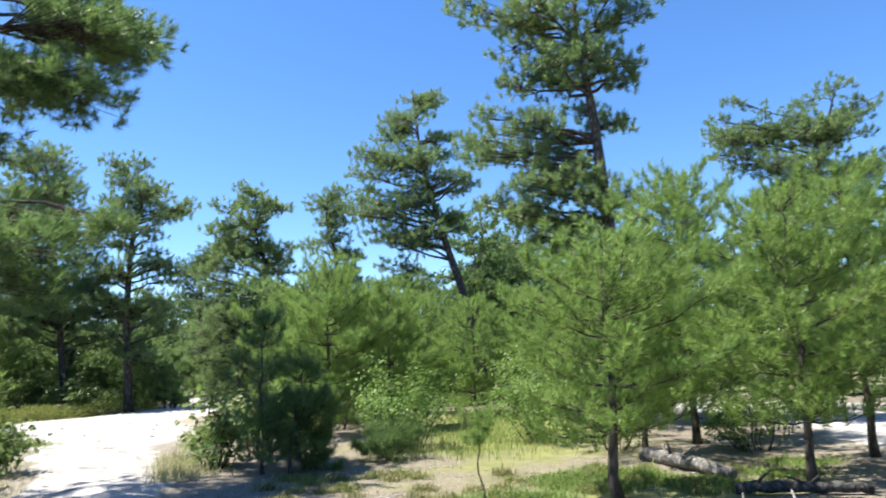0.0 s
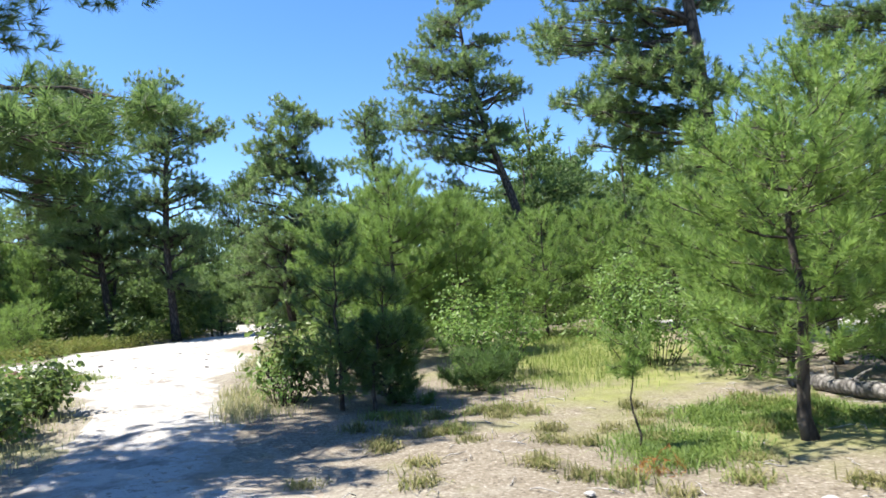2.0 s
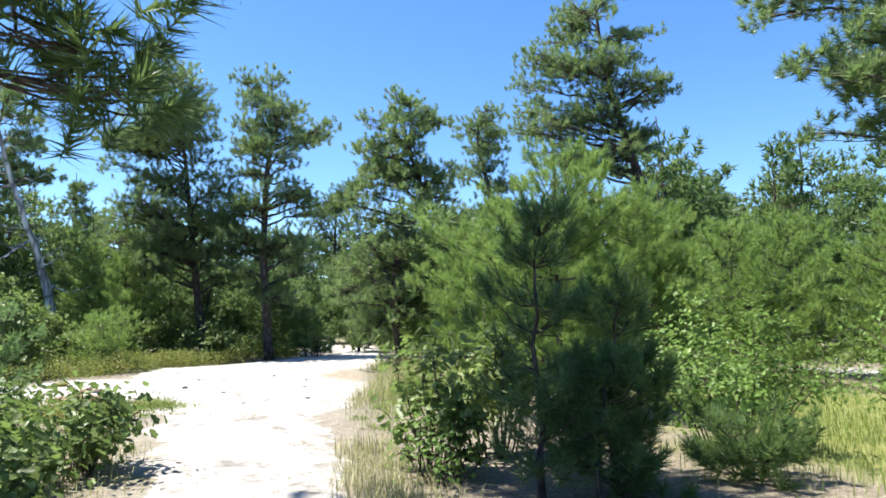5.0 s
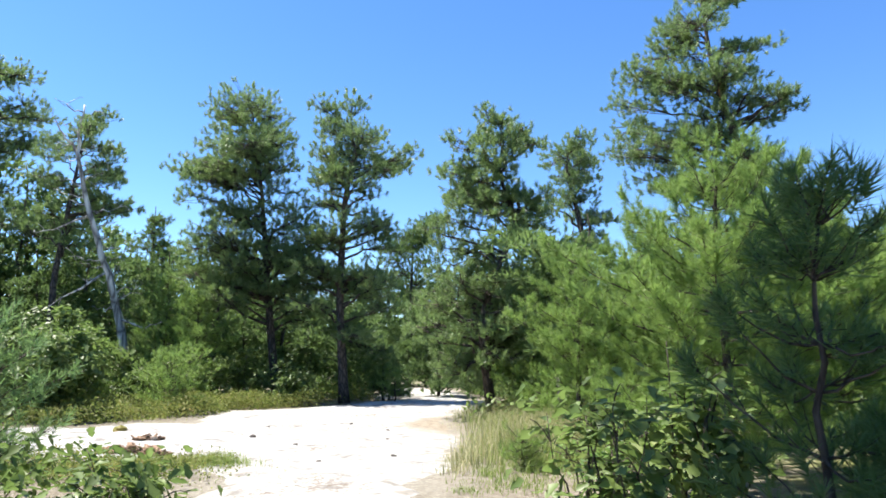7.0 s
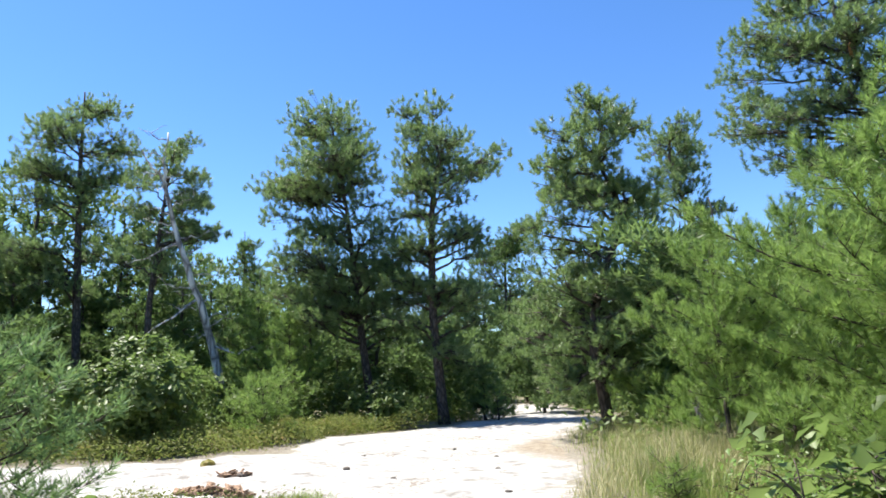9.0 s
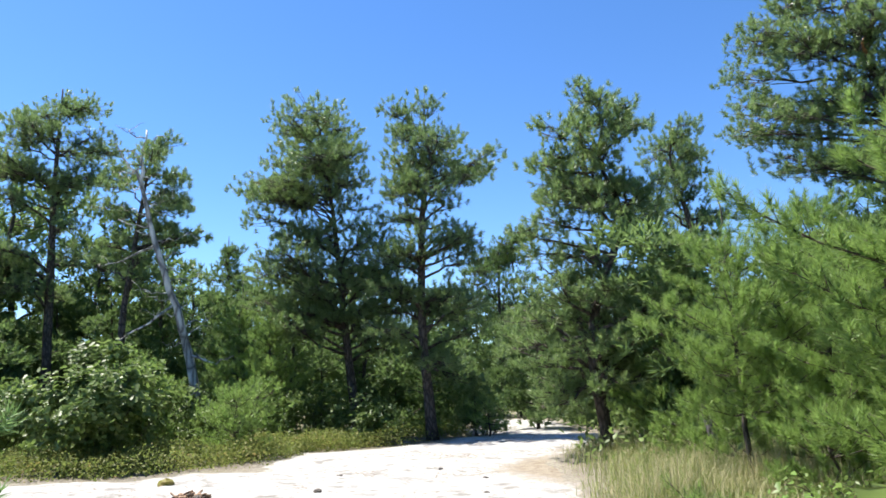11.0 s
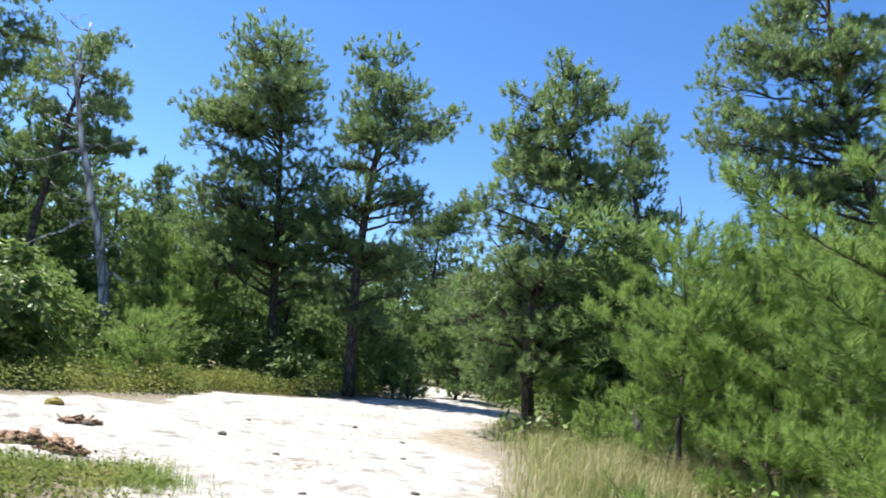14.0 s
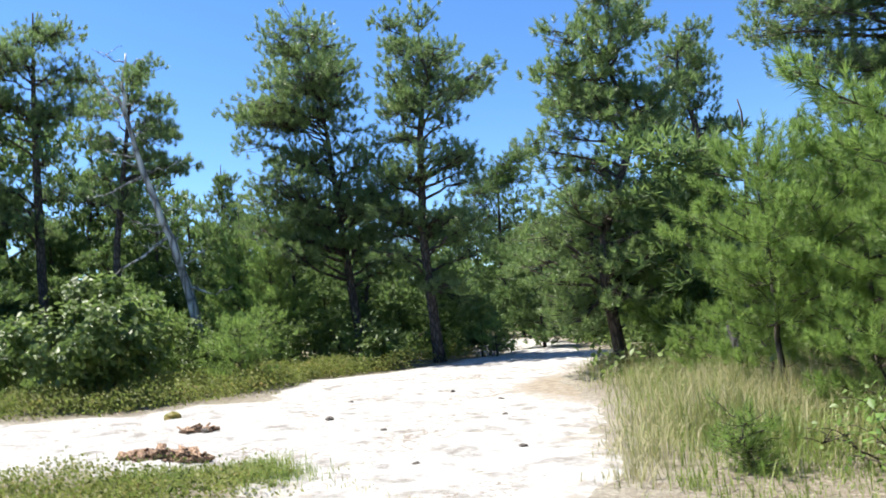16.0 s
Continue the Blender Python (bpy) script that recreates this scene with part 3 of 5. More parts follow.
# mature pines round the trail
TALL = "tall mature pitch pine with dark bark and clumped green needles"
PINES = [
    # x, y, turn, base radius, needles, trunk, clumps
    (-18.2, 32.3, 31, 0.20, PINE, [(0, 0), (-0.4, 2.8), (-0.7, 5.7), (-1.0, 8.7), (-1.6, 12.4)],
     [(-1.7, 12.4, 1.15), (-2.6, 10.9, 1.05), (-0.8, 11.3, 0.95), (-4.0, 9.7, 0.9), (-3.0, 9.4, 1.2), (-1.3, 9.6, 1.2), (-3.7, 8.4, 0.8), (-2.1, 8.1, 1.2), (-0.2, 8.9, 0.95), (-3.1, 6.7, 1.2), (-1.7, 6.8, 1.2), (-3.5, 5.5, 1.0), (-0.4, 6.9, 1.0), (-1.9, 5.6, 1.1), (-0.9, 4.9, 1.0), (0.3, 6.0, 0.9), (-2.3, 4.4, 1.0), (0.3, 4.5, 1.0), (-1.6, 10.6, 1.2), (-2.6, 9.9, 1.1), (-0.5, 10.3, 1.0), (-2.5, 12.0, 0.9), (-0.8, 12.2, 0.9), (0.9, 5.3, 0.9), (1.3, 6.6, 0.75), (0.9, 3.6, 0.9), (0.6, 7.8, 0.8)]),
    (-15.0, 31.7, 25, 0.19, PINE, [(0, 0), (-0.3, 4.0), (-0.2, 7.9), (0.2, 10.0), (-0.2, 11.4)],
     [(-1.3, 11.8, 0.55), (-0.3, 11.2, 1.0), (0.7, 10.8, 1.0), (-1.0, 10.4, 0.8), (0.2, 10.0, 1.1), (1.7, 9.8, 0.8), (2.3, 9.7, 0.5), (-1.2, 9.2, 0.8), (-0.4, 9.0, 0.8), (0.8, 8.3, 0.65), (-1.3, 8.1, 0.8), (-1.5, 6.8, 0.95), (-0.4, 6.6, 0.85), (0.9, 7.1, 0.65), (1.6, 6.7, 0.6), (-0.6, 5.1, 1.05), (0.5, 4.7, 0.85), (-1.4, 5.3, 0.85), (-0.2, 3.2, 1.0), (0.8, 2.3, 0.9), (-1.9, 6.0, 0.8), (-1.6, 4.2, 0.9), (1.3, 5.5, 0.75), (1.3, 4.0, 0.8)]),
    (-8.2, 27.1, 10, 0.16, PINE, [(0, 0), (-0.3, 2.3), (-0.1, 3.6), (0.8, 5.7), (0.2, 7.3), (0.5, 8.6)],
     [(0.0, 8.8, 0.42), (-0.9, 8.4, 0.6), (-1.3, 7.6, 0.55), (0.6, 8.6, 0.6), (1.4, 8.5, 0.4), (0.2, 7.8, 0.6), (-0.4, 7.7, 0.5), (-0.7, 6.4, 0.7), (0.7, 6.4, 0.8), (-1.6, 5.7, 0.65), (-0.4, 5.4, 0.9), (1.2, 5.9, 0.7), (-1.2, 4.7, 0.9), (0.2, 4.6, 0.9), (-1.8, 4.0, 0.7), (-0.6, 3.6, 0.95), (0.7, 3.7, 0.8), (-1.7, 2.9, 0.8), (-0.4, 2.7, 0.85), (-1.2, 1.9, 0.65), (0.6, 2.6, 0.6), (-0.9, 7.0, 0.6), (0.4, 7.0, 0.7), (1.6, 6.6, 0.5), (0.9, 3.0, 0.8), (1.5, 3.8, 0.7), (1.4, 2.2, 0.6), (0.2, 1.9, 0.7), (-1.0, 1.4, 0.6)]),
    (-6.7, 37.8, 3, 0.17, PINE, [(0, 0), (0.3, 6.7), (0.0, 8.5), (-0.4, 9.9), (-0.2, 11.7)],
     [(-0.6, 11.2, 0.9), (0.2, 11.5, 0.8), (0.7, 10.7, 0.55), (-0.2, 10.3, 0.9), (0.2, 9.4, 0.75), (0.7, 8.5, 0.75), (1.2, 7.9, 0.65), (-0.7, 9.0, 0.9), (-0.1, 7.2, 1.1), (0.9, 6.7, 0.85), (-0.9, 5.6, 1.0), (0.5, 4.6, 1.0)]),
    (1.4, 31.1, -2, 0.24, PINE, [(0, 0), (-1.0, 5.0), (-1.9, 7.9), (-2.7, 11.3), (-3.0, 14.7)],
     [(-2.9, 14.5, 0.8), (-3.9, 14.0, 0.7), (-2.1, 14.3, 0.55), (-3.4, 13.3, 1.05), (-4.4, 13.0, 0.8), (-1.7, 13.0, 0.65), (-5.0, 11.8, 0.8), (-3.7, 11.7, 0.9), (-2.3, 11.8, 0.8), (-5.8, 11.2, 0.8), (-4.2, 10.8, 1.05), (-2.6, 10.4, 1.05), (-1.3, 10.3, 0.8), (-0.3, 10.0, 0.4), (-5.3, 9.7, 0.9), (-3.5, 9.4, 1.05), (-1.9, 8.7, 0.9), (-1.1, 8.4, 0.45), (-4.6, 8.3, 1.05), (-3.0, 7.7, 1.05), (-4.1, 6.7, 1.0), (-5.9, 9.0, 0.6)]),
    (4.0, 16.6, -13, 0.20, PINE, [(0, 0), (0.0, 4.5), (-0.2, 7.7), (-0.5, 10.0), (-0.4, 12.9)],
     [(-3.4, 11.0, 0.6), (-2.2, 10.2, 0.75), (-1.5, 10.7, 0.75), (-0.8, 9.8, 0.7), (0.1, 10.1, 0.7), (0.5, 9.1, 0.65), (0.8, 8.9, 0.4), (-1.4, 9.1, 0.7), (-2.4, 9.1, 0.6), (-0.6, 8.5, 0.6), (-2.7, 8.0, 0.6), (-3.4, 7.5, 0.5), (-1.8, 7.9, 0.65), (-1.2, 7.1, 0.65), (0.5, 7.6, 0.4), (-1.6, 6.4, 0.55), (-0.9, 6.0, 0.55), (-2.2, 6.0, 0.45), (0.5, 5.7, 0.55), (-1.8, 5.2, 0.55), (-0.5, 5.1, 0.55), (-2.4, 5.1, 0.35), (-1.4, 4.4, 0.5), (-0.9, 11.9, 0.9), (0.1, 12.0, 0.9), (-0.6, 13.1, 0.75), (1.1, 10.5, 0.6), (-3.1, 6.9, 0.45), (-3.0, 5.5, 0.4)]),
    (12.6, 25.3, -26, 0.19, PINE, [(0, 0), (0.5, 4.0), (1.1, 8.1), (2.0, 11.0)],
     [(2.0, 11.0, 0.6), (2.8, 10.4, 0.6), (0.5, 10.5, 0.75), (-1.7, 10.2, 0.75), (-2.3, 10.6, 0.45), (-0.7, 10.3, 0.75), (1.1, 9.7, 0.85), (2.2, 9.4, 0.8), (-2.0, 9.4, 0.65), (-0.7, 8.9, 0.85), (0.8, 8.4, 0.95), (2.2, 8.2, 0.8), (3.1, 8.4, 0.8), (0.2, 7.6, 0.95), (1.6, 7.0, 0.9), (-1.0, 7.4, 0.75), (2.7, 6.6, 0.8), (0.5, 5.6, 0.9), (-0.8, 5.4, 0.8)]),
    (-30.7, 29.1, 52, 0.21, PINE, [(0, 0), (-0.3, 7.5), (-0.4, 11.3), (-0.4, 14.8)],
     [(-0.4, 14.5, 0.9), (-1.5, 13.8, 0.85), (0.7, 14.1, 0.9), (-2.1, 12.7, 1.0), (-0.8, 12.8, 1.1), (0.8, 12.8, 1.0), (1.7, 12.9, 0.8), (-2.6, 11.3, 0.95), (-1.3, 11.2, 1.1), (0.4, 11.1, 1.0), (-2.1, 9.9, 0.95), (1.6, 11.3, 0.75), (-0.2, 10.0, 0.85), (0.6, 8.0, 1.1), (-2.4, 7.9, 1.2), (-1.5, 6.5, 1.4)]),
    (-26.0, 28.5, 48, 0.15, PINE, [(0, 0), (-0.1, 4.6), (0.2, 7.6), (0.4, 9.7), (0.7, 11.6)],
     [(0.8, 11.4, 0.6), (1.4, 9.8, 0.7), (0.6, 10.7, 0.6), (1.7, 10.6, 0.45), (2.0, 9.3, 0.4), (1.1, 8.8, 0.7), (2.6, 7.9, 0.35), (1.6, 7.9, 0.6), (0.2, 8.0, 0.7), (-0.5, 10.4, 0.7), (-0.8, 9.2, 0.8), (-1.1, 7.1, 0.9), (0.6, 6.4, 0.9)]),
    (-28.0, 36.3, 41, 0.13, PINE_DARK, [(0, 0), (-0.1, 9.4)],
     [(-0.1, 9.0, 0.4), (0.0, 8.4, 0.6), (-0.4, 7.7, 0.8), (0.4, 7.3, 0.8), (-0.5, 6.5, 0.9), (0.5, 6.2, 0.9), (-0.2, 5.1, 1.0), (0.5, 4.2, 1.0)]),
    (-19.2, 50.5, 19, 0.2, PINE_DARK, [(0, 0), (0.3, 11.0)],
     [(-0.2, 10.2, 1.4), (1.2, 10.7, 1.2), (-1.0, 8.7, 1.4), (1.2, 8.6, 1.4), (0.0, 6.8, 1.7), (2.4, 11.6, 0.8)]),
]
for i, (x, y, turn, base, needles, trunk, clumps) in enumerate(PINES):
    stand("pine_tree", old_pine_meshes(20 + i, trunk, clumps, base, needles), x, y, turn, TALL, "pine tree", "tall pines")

# the near pine whose low limbs hang over the trail
rng0 = np.random.default_rng(5)


def near_pine():
    rng = np.random.default_rng(77)
    root = plant("pine_tree", -7.7, 8.2)
    wood, crown, made_limbs = Pile(), Pile(), []
    s = np.linspace(0, 1, 24)
    h = s * 11.2 - 0.15
    line = np.stack([np.interp(h, [0, 3, 6, 9, 12], [0, 0.4, 0.85, 0.7, 0.3]), 0.1 * np.sin(h * 0.6), h], -1)
    radii = 0.235 * (1 - 0.85 * s) * (1 + 0.35 * np.exp(-s * 30))
    tube(wood, line, radii, 12, rng, 0.07)
    pads = [(0.8, -0.5, 3.9, 1.1), (2.0, -0.8, 3.2, 0.9), (3.2, -1.2, 2.9, 0.7), (3.95, -0.45, 3.25, 0.3), (3.4, -0.4, 3.15, 0.42), (2.6, -0.4, 3.4, 0.6), (2.9, -0.3, 2.7, 0.4), (3.15, -0.3, 2.45, 0.2),
            (0.5, -0.7, 2.7, 0.8), (2.6, 1.1, 5.5, 0.8), (1.8, 0.9, 5.5, 1.0), (1.3, 0.5, 4.7, 0.8), (2.4, 1.4, 6.7, 0.95), (2.5, 1.9, 6.8, 0.6), (2.0, 1.2, 5.8, 0.85), (-1.5, 0.5, 4.6, 1.0), (-1.0, -1.6, 5.4, 1.0),
            (0.4, 1.9, 6.4, 1.0), (0.6, -1.4, 6.4, 0.9), (-1.6, 0.8, 7.4, 1.0), (-0.6, -1.2, 7.8, 0.9), (1.2, 1.3, 8.0, 0.8), (-0.6, 0.2, 8.4, 0.9), (-0.5, -0.2, 8.5, 0.8), (-0.2, 0.2, 8.9, 0.6),
            # pads set high, mostly out of view, to shade the dark young pines
            (1.7, 2.8, 7.0, 0.9), (2.4, 2.5, 7.0, 0.8), (1.3, 3.2, 7.8, 0.9), (1.5, 3.5, 7.8, 1.0), (2.4, 3.2, 7.4, 0.7),
(0.7, 2.9, 9.3, 0.9), (0.1, 3.4, 9.9, 0.9), (0.9, 3.8, 9.0, 0.8)]
    ends, ways = [], []
    for a, b, z, r in pads:
        out_by = math.hypot(a, b)
        k_z = min(max(z + 0.15 * out_by - 0.25 * r, 2.2), 10.8) if z < 6 else z - 0.3 * out_by
        k = np.array([np.interp(k_z, h, line[:, i]) for i in range(3)])
        centre = np.array([a, b, z])
        limbs = Pile()
        limb = bend(k, centre, 0.05 * out_by, 8, rng, 0.05)
        tube(limbs, limb, np.linspace(0.016 + 0.006 * out_by, 0.009, 8), 6)
        n = int(44 * (r / 0.8) ** 2) + 6
        out = random_ways(rng, n)
        out[:, 2] = np.abs(out[:, 2]) * 0.9 - 0.35
        out = unit(out)
        tips = centre + out * r * rng.uniform(0.35, 1.05, (n, 1)) * [1.1, 1.1, 0.6]
        for i in range(n):
            tube(limbs, bend(limb[rng.integers(4, 8)], tips[i], -0.05, 4), [0.012, 0.009, 0.007, 0.005], 3)
        for _ in range(2):
            ends.append(tips + rng.normal(0, 0.08, (n, 3)))
            ways.append(unit(out * 0.9 + random_ways(rng, n) * 0.55 + [0, 0, 0.35]))
        made_limbs.append(limbs.mesh("limb", BARK, True))
    brushes(crown, np.concatenate(ends), np.concatenate(ways), 60, 0.15, 0.0105, rng, reach=0.17, open_=1.15)
    for z in (1.3, 1.9, 2.3, 2.8, 3.4):
        limbs = Pile()
        a = rng.uniform(0, 6.28)
        k = np.array([np.interp(z, h, line[:, i]) for i in range(3)])
        tube(limbs, bend(k, k + np.array([math.cos(a), math.sin(a), 0.2]) * rng.uniform(0.4, 1.2), 0.1, 5, rng, 0.03), [0.02, 0.016, 0.012, 0.008, 0.004], 5)
        made_limbs.append(limbs.mesh("dead_limb", BARK, True))
    piece("trunk", wood.mesh("trunk", BARK, True), root)
    for me in made_limbs:
        piece(me.name.split(".")[0], me, root)
    piece("crown", crown.mesh("crown", PINE_DARK), root)
    tagged(root, "large pitch pine with low needle-clad limbs hanging over the trail", "pine tree", "tall pines")


near_pine()


# the half-dead grey pine
def dead_pine():
    rng = np.random.default_rng(31)
    root = plant("dead_tree", -22.9, 29.4, 42)
    wood = Pile()
    pts = np.array([(0.1, -0.15), (-0.6, 3.2), (-1.2, 5.1), (-1.8, 6.9), (-2.4, 9.1), (-2.5, 10.2), (-2.4, 11.5)])
    s = np.linspace(0, 6, 20)
    line = np.stack([np.interp(s, np.arange(7), pts[:, 0]), 0.08 * np.sin(s * 2), np.interp(s, np.arange(7), pts[:, 1])], -1)
    line[1:-1, :2] += rng.normal(0, 0.045, (18, 2))
    tube(wood, line, np.linspace(0.17, 0.03, 20), 9, rng, 0.16)
    piece("trunk", wood.mesh("trunk", SNAG, True), root)
    LIMBS = [((-1.9, 7.1), (-3.6, -0.4, 6.2), 0.045), ((-1.2, 4.9), (-3.0, -0.6, 3.4), 0.05), ((-0.55, 3.1), (1.0, -0.5, 3.1), 0.045), ((-2.4, 9.4), (-3.5, 0.2, 11.0), 0.06)]
    # short bare side branches all the way up
    for z in np.linspace(3.6, 11.2, 26):
        x0 = np.interp(z, pts[:, 1], pts[:, 0])
        way = rng.choice([-1, 1])
        far = rng.uniform(0.5, 1.5) * (1.15 - 0.05 * z)
        LIMBS.append(((x0, z), (x0 + way * far, rng.normal(0, 0.5), z + rng.uniform(-0.3, 0.6)), 0.026))
    for (x0, z0), b, r in LIMBS:
        limb = Pile()
        b3 = bend((x0, 0, z0), b, rng.uniform(-0.2, 0.1), 8, rng, 0.05)
        tube(limb, b3, np.linspace(r * 1.2, 0.01, 8), 5)
        for _ in range(4):
            p = b3[rng.integers(2, 8)]
            tube(limb, bend(p, p + random_ways(rng, 1)[0] * rng.uniform(0.2, 0.7), 0.05, 4, rng, 0.03), [0.014, 0.011, 0.008, 0.005], 3)
        piece("branch", limb.mesh("branch", SNAG, True), root)
    tagged(root, "leaning dead pine, bark shed to bare grey wood", "dead tree")


dead_pine()

# torn orange break high in the leaning pine
stub_pile = Pile()
tube(stub_pile, [(0, 0, -0.3), (0.02, 0, 0), (0.05, 0, 0.22), (0.06, 0.02, 0.42)], [0.09, 0.1, 0.07, 0.02], 7, rng0, 0.2)
stub_owner = [o for o in scene.objects if o.name.startswith("pine_tree") and abs(o.matrix_world.translation.x - 1.4) < 0.05][0]
stub = piece("broken_stub", stub_pile.mesh("broken_stub", FRESH), stub_owner, "torn orange break in the trunk")
stub.location = (-2.5, -0.22, 10.7)

# young pines
SOFT = "young pine with soft light green needles"
YOUNG_SET = [
    # x, y, height, half width, lowest branch, stem radius
    (-2.9, 16.4, 4.1, 1.9, 0.5, 0.07), (-1.6, 17.6, 3.6, 1.6, 0.5, 0.05), (-5.1, 20.9, 3.7, 1.3, 1.1, 0.05), (-3.3, 20.2, 3.3, 1.4, 0.5, 0.05), (-3.9, 21.7, 4.1, 1.7, 0.5, 0.06),
    (-4.2, 19.4, 1.3, 0.9, 0.15, 0.03), (-2.9, 18.5, 1.5, 1.0, 0.15, 0.03), (-5.2, 22.0, 1.2, 0.8, 0.15, 0.03),
    (2.0, 8.4, 3.2, 1.4, 0.75, 0.065), (4.5, 9.0, 3.6, 1.5, 0.7, 0.06), (4.4, 12.9, 5.1, 1.9, 0.9, 0.07), (3.1, 11.4, 3.4, 1.5, 0.7, 0.05), (6.2, 10.6, 4.2, 1.7, 0.9, 0.06),
    (0.6, 20.5, 3.4, 1.7, 0.4, 0.05), (2.6, 23.5, 3.8, 1.9, 0.4, 0.06), (-1.0, 22.6, 3.8, 1.8, 0.5, 0.06), (5.6, 19.0, 4.4, 2.0, 0.6, 0.06), (4.2, 21.2, 3.6, 1.9, 0.4, 0.06),
    (-6.9, 26.6, 1.9, 1.1, 0.2, 0.04), (-5.9, 27.6, 2.6, 1.3, 0.3, 0.04), (-7.2, 29.6, 2.7, 1.4, 0.3, 0.04), (-6.0, 24.6, 1.3, 0.8, 0.15, 0.03), (-20.1, 29.5, 4.4, 1.6, 0.4, 0.06), (-22.6, 30.8, 5.0, 1.7, 0.5, 0.06),
]
for i, (x, y, h, w, low, base) in enumerate(YOUNG_SET):
    near, fine = y < 18, y < 28 and -8 < x < -1
    stand("young_pine", young_pine_meshes(200 + i, h, w, low, YOUNG, base, 80 if fine else 50 if near else 40, 0.12, 0.007 if fine else 0.0095 if near else 0.013, 0.28, 1.25 if near else 1.0, bush=1.35), x, y, 50 * i, SOFT, "young pine", "young pines")
stand("young_pine", young_pine_meshes(230, 2.5, 0.44, 0.3, PINE_DARK, 0.035, 42, 0.13, 0.009, 0.26, 1.0, bush=0.85), -2.95, 11.2, 0, "dark young pine with two leaders at the trail's edge", "young pine")
stand("young_pine", young_pine_meshes(231, 1.3, 0.5, 0.06, PINE_DARK, 0.03, 50, 0.14, 0.010, 0.15, bush=1.4), -2.35, 11.6, 40, "low dark bushy needle clump beside the trail", "young pine")
# bushy clump set where a low mound of grass lies in shade
stand("young_pine", young_pine_meshes(237, 0.6, 0.5, 0.04, PINE_DARK, 0.025, 50, 0.14, 0.011, 0.14, bush=1.4), -1.1, 12.2, 70, "low dark bushy needle clump beside the trail", "young pine")
stand("young_pine", young_pine_meshes(232, 1.9, 0.38, 0.35, PINE_DARK, 0.03, 42, 0.13, 0.009, 0.26, 1.0, lean=0.3, bush=0.85), -2.5, 11.1, 20, "dark young pine leaning a little", "young pine")
stand("young_pine", young_pine_meshes(233, 1.9, 1.1, 0.15, BLUE, 0.04, 24, 0.14, 0.012, 0.18), -10.4, 12.6, 0, "bluish green young pine beside the heath", "young pine")
stand("young_pine", young_pine_meshes(234, 1.7, 0.95, 0.12, YOUNG, 0.03, 18, 0.15, 0.018, 0.2), -17.3, 24.6, 0, "small bright green pine among low heath", "young pine")
for i, (x, y, h, w) in enumerate([(-21.4, 25.6, 2.5, 1.1), (-19.0, 27.6, 2.1, 1.0), (-23.6, 27.0, 3.2, 1.3), (-18.6, 25.9, 1.3, 0.7), (-13.3, 32.6, 1.2, 0.8)]):
    stand("young_pine", young_pine_meshes(240 + i, h, w, 0.2, YOUNG, 0.04, 12, 0.16, 0.02, 0.24), x, y, 33 * i, "small bright green pine at the wood's edge", "young pine", "young pines")
stand("pine_sapling", young_pine_meshes(235, 1.15, 0.15, 0.75, YOUNG, 0.014, 26, 0.12, 0.007, 0.16), 0.42, 8.3, 0, "thin pine sapling with a bare stem", "pine sapling")
stand("pine_sapling", young_pine_meshes(236, 0.6, 0.26, 0.08, YOUNG, 0.012, 22, 0.10, 0.007, 0.11), -5.55, 17.3, 0, "bright green pine seedling in dry grass", "pine sapling")

# the wood behind: ordinary pines, a few shapes repeated
KINDS = []
for i in range(6):
    r = np.random.default_rng(300 + i)
    hh = 8.0 + 0.5 * (i % 3)
    KINDS.append(old_pine_meshes(320 + i, [(0, 0), (r.normal(0, 0.2), hh * 0.5), (r.normal(0, 0.3), hh)], random_clumps(r, hh, 1.5 + 0.3 * (i % 3), 1.9, 14), 0.14, PINE_FAR, 0.62, 8, 0.30, 0.085, 1.2, 2, False, 40, 0.2, False, 3))
MID = []
for i in range(3):
    r = np.random.default_rng(350 + i)
    hh = 4.6 + 0.6 * i
    MID.append(old_pine_meshes(360 + i, [(0, 0), (r.normal(0, 0.15), hh)], random_clumps(r, hh, 0.6, 1.7, 13), 0.09, PINE_FAR, 0.9, 9, 0.26, 0.065, 1.1, 2, False, 40, 0.18, False, 3))


def near_any(x, y, gap, taken):
    return any((x - a) ** 2 + (y - b) ** 2 < gap * gap for a, b in taken)


wood_rng = np.random.default_rng(9)
taken = [(p[0], p[1]) for p in PINES] + [(-7.7, 8.2), (-22.9, 29.4)]
made = 0
while made < 110:
    a, d = wood_rng.uniform(0, 6.28), wood_rng.uniform(20, 66)
    x, y = -6 + d * math.cos(a), 18 + d * math.sin(a)
    gap = float(gap_to(TRAIL, x, y))
    gap2 = float(gap_to(CLEARING, x, y))
    # keep the clearing round the trail open
    if gap < 1.5 or gap2 < 1.5 or near_any(x, y, 2.3, taken):
        continue
    if -30 < x < 12 and -8 < y < 36 and not (x < -20 and y > 26):
        continue
    if y < 0 and wood_rng.random() < 0.6:
        continue
    k = wood_rng.integers(0, 6)
    size = wood_rng.uniform(0.85, 1.1) * (1.15 if x > 0 and y > 33 else 1.0)
    made += 1
    taken.append((x, y))
    turn = wood_rng.uniform(0, 360)
    if y < -6:
        continue
    root = stand("pine_tree", KINDS[k], x, y, turn, "pitch pine of the wood behind, dark trunk, green crown", "pine tree", "background pines")
    root.scale = (size, size, size)
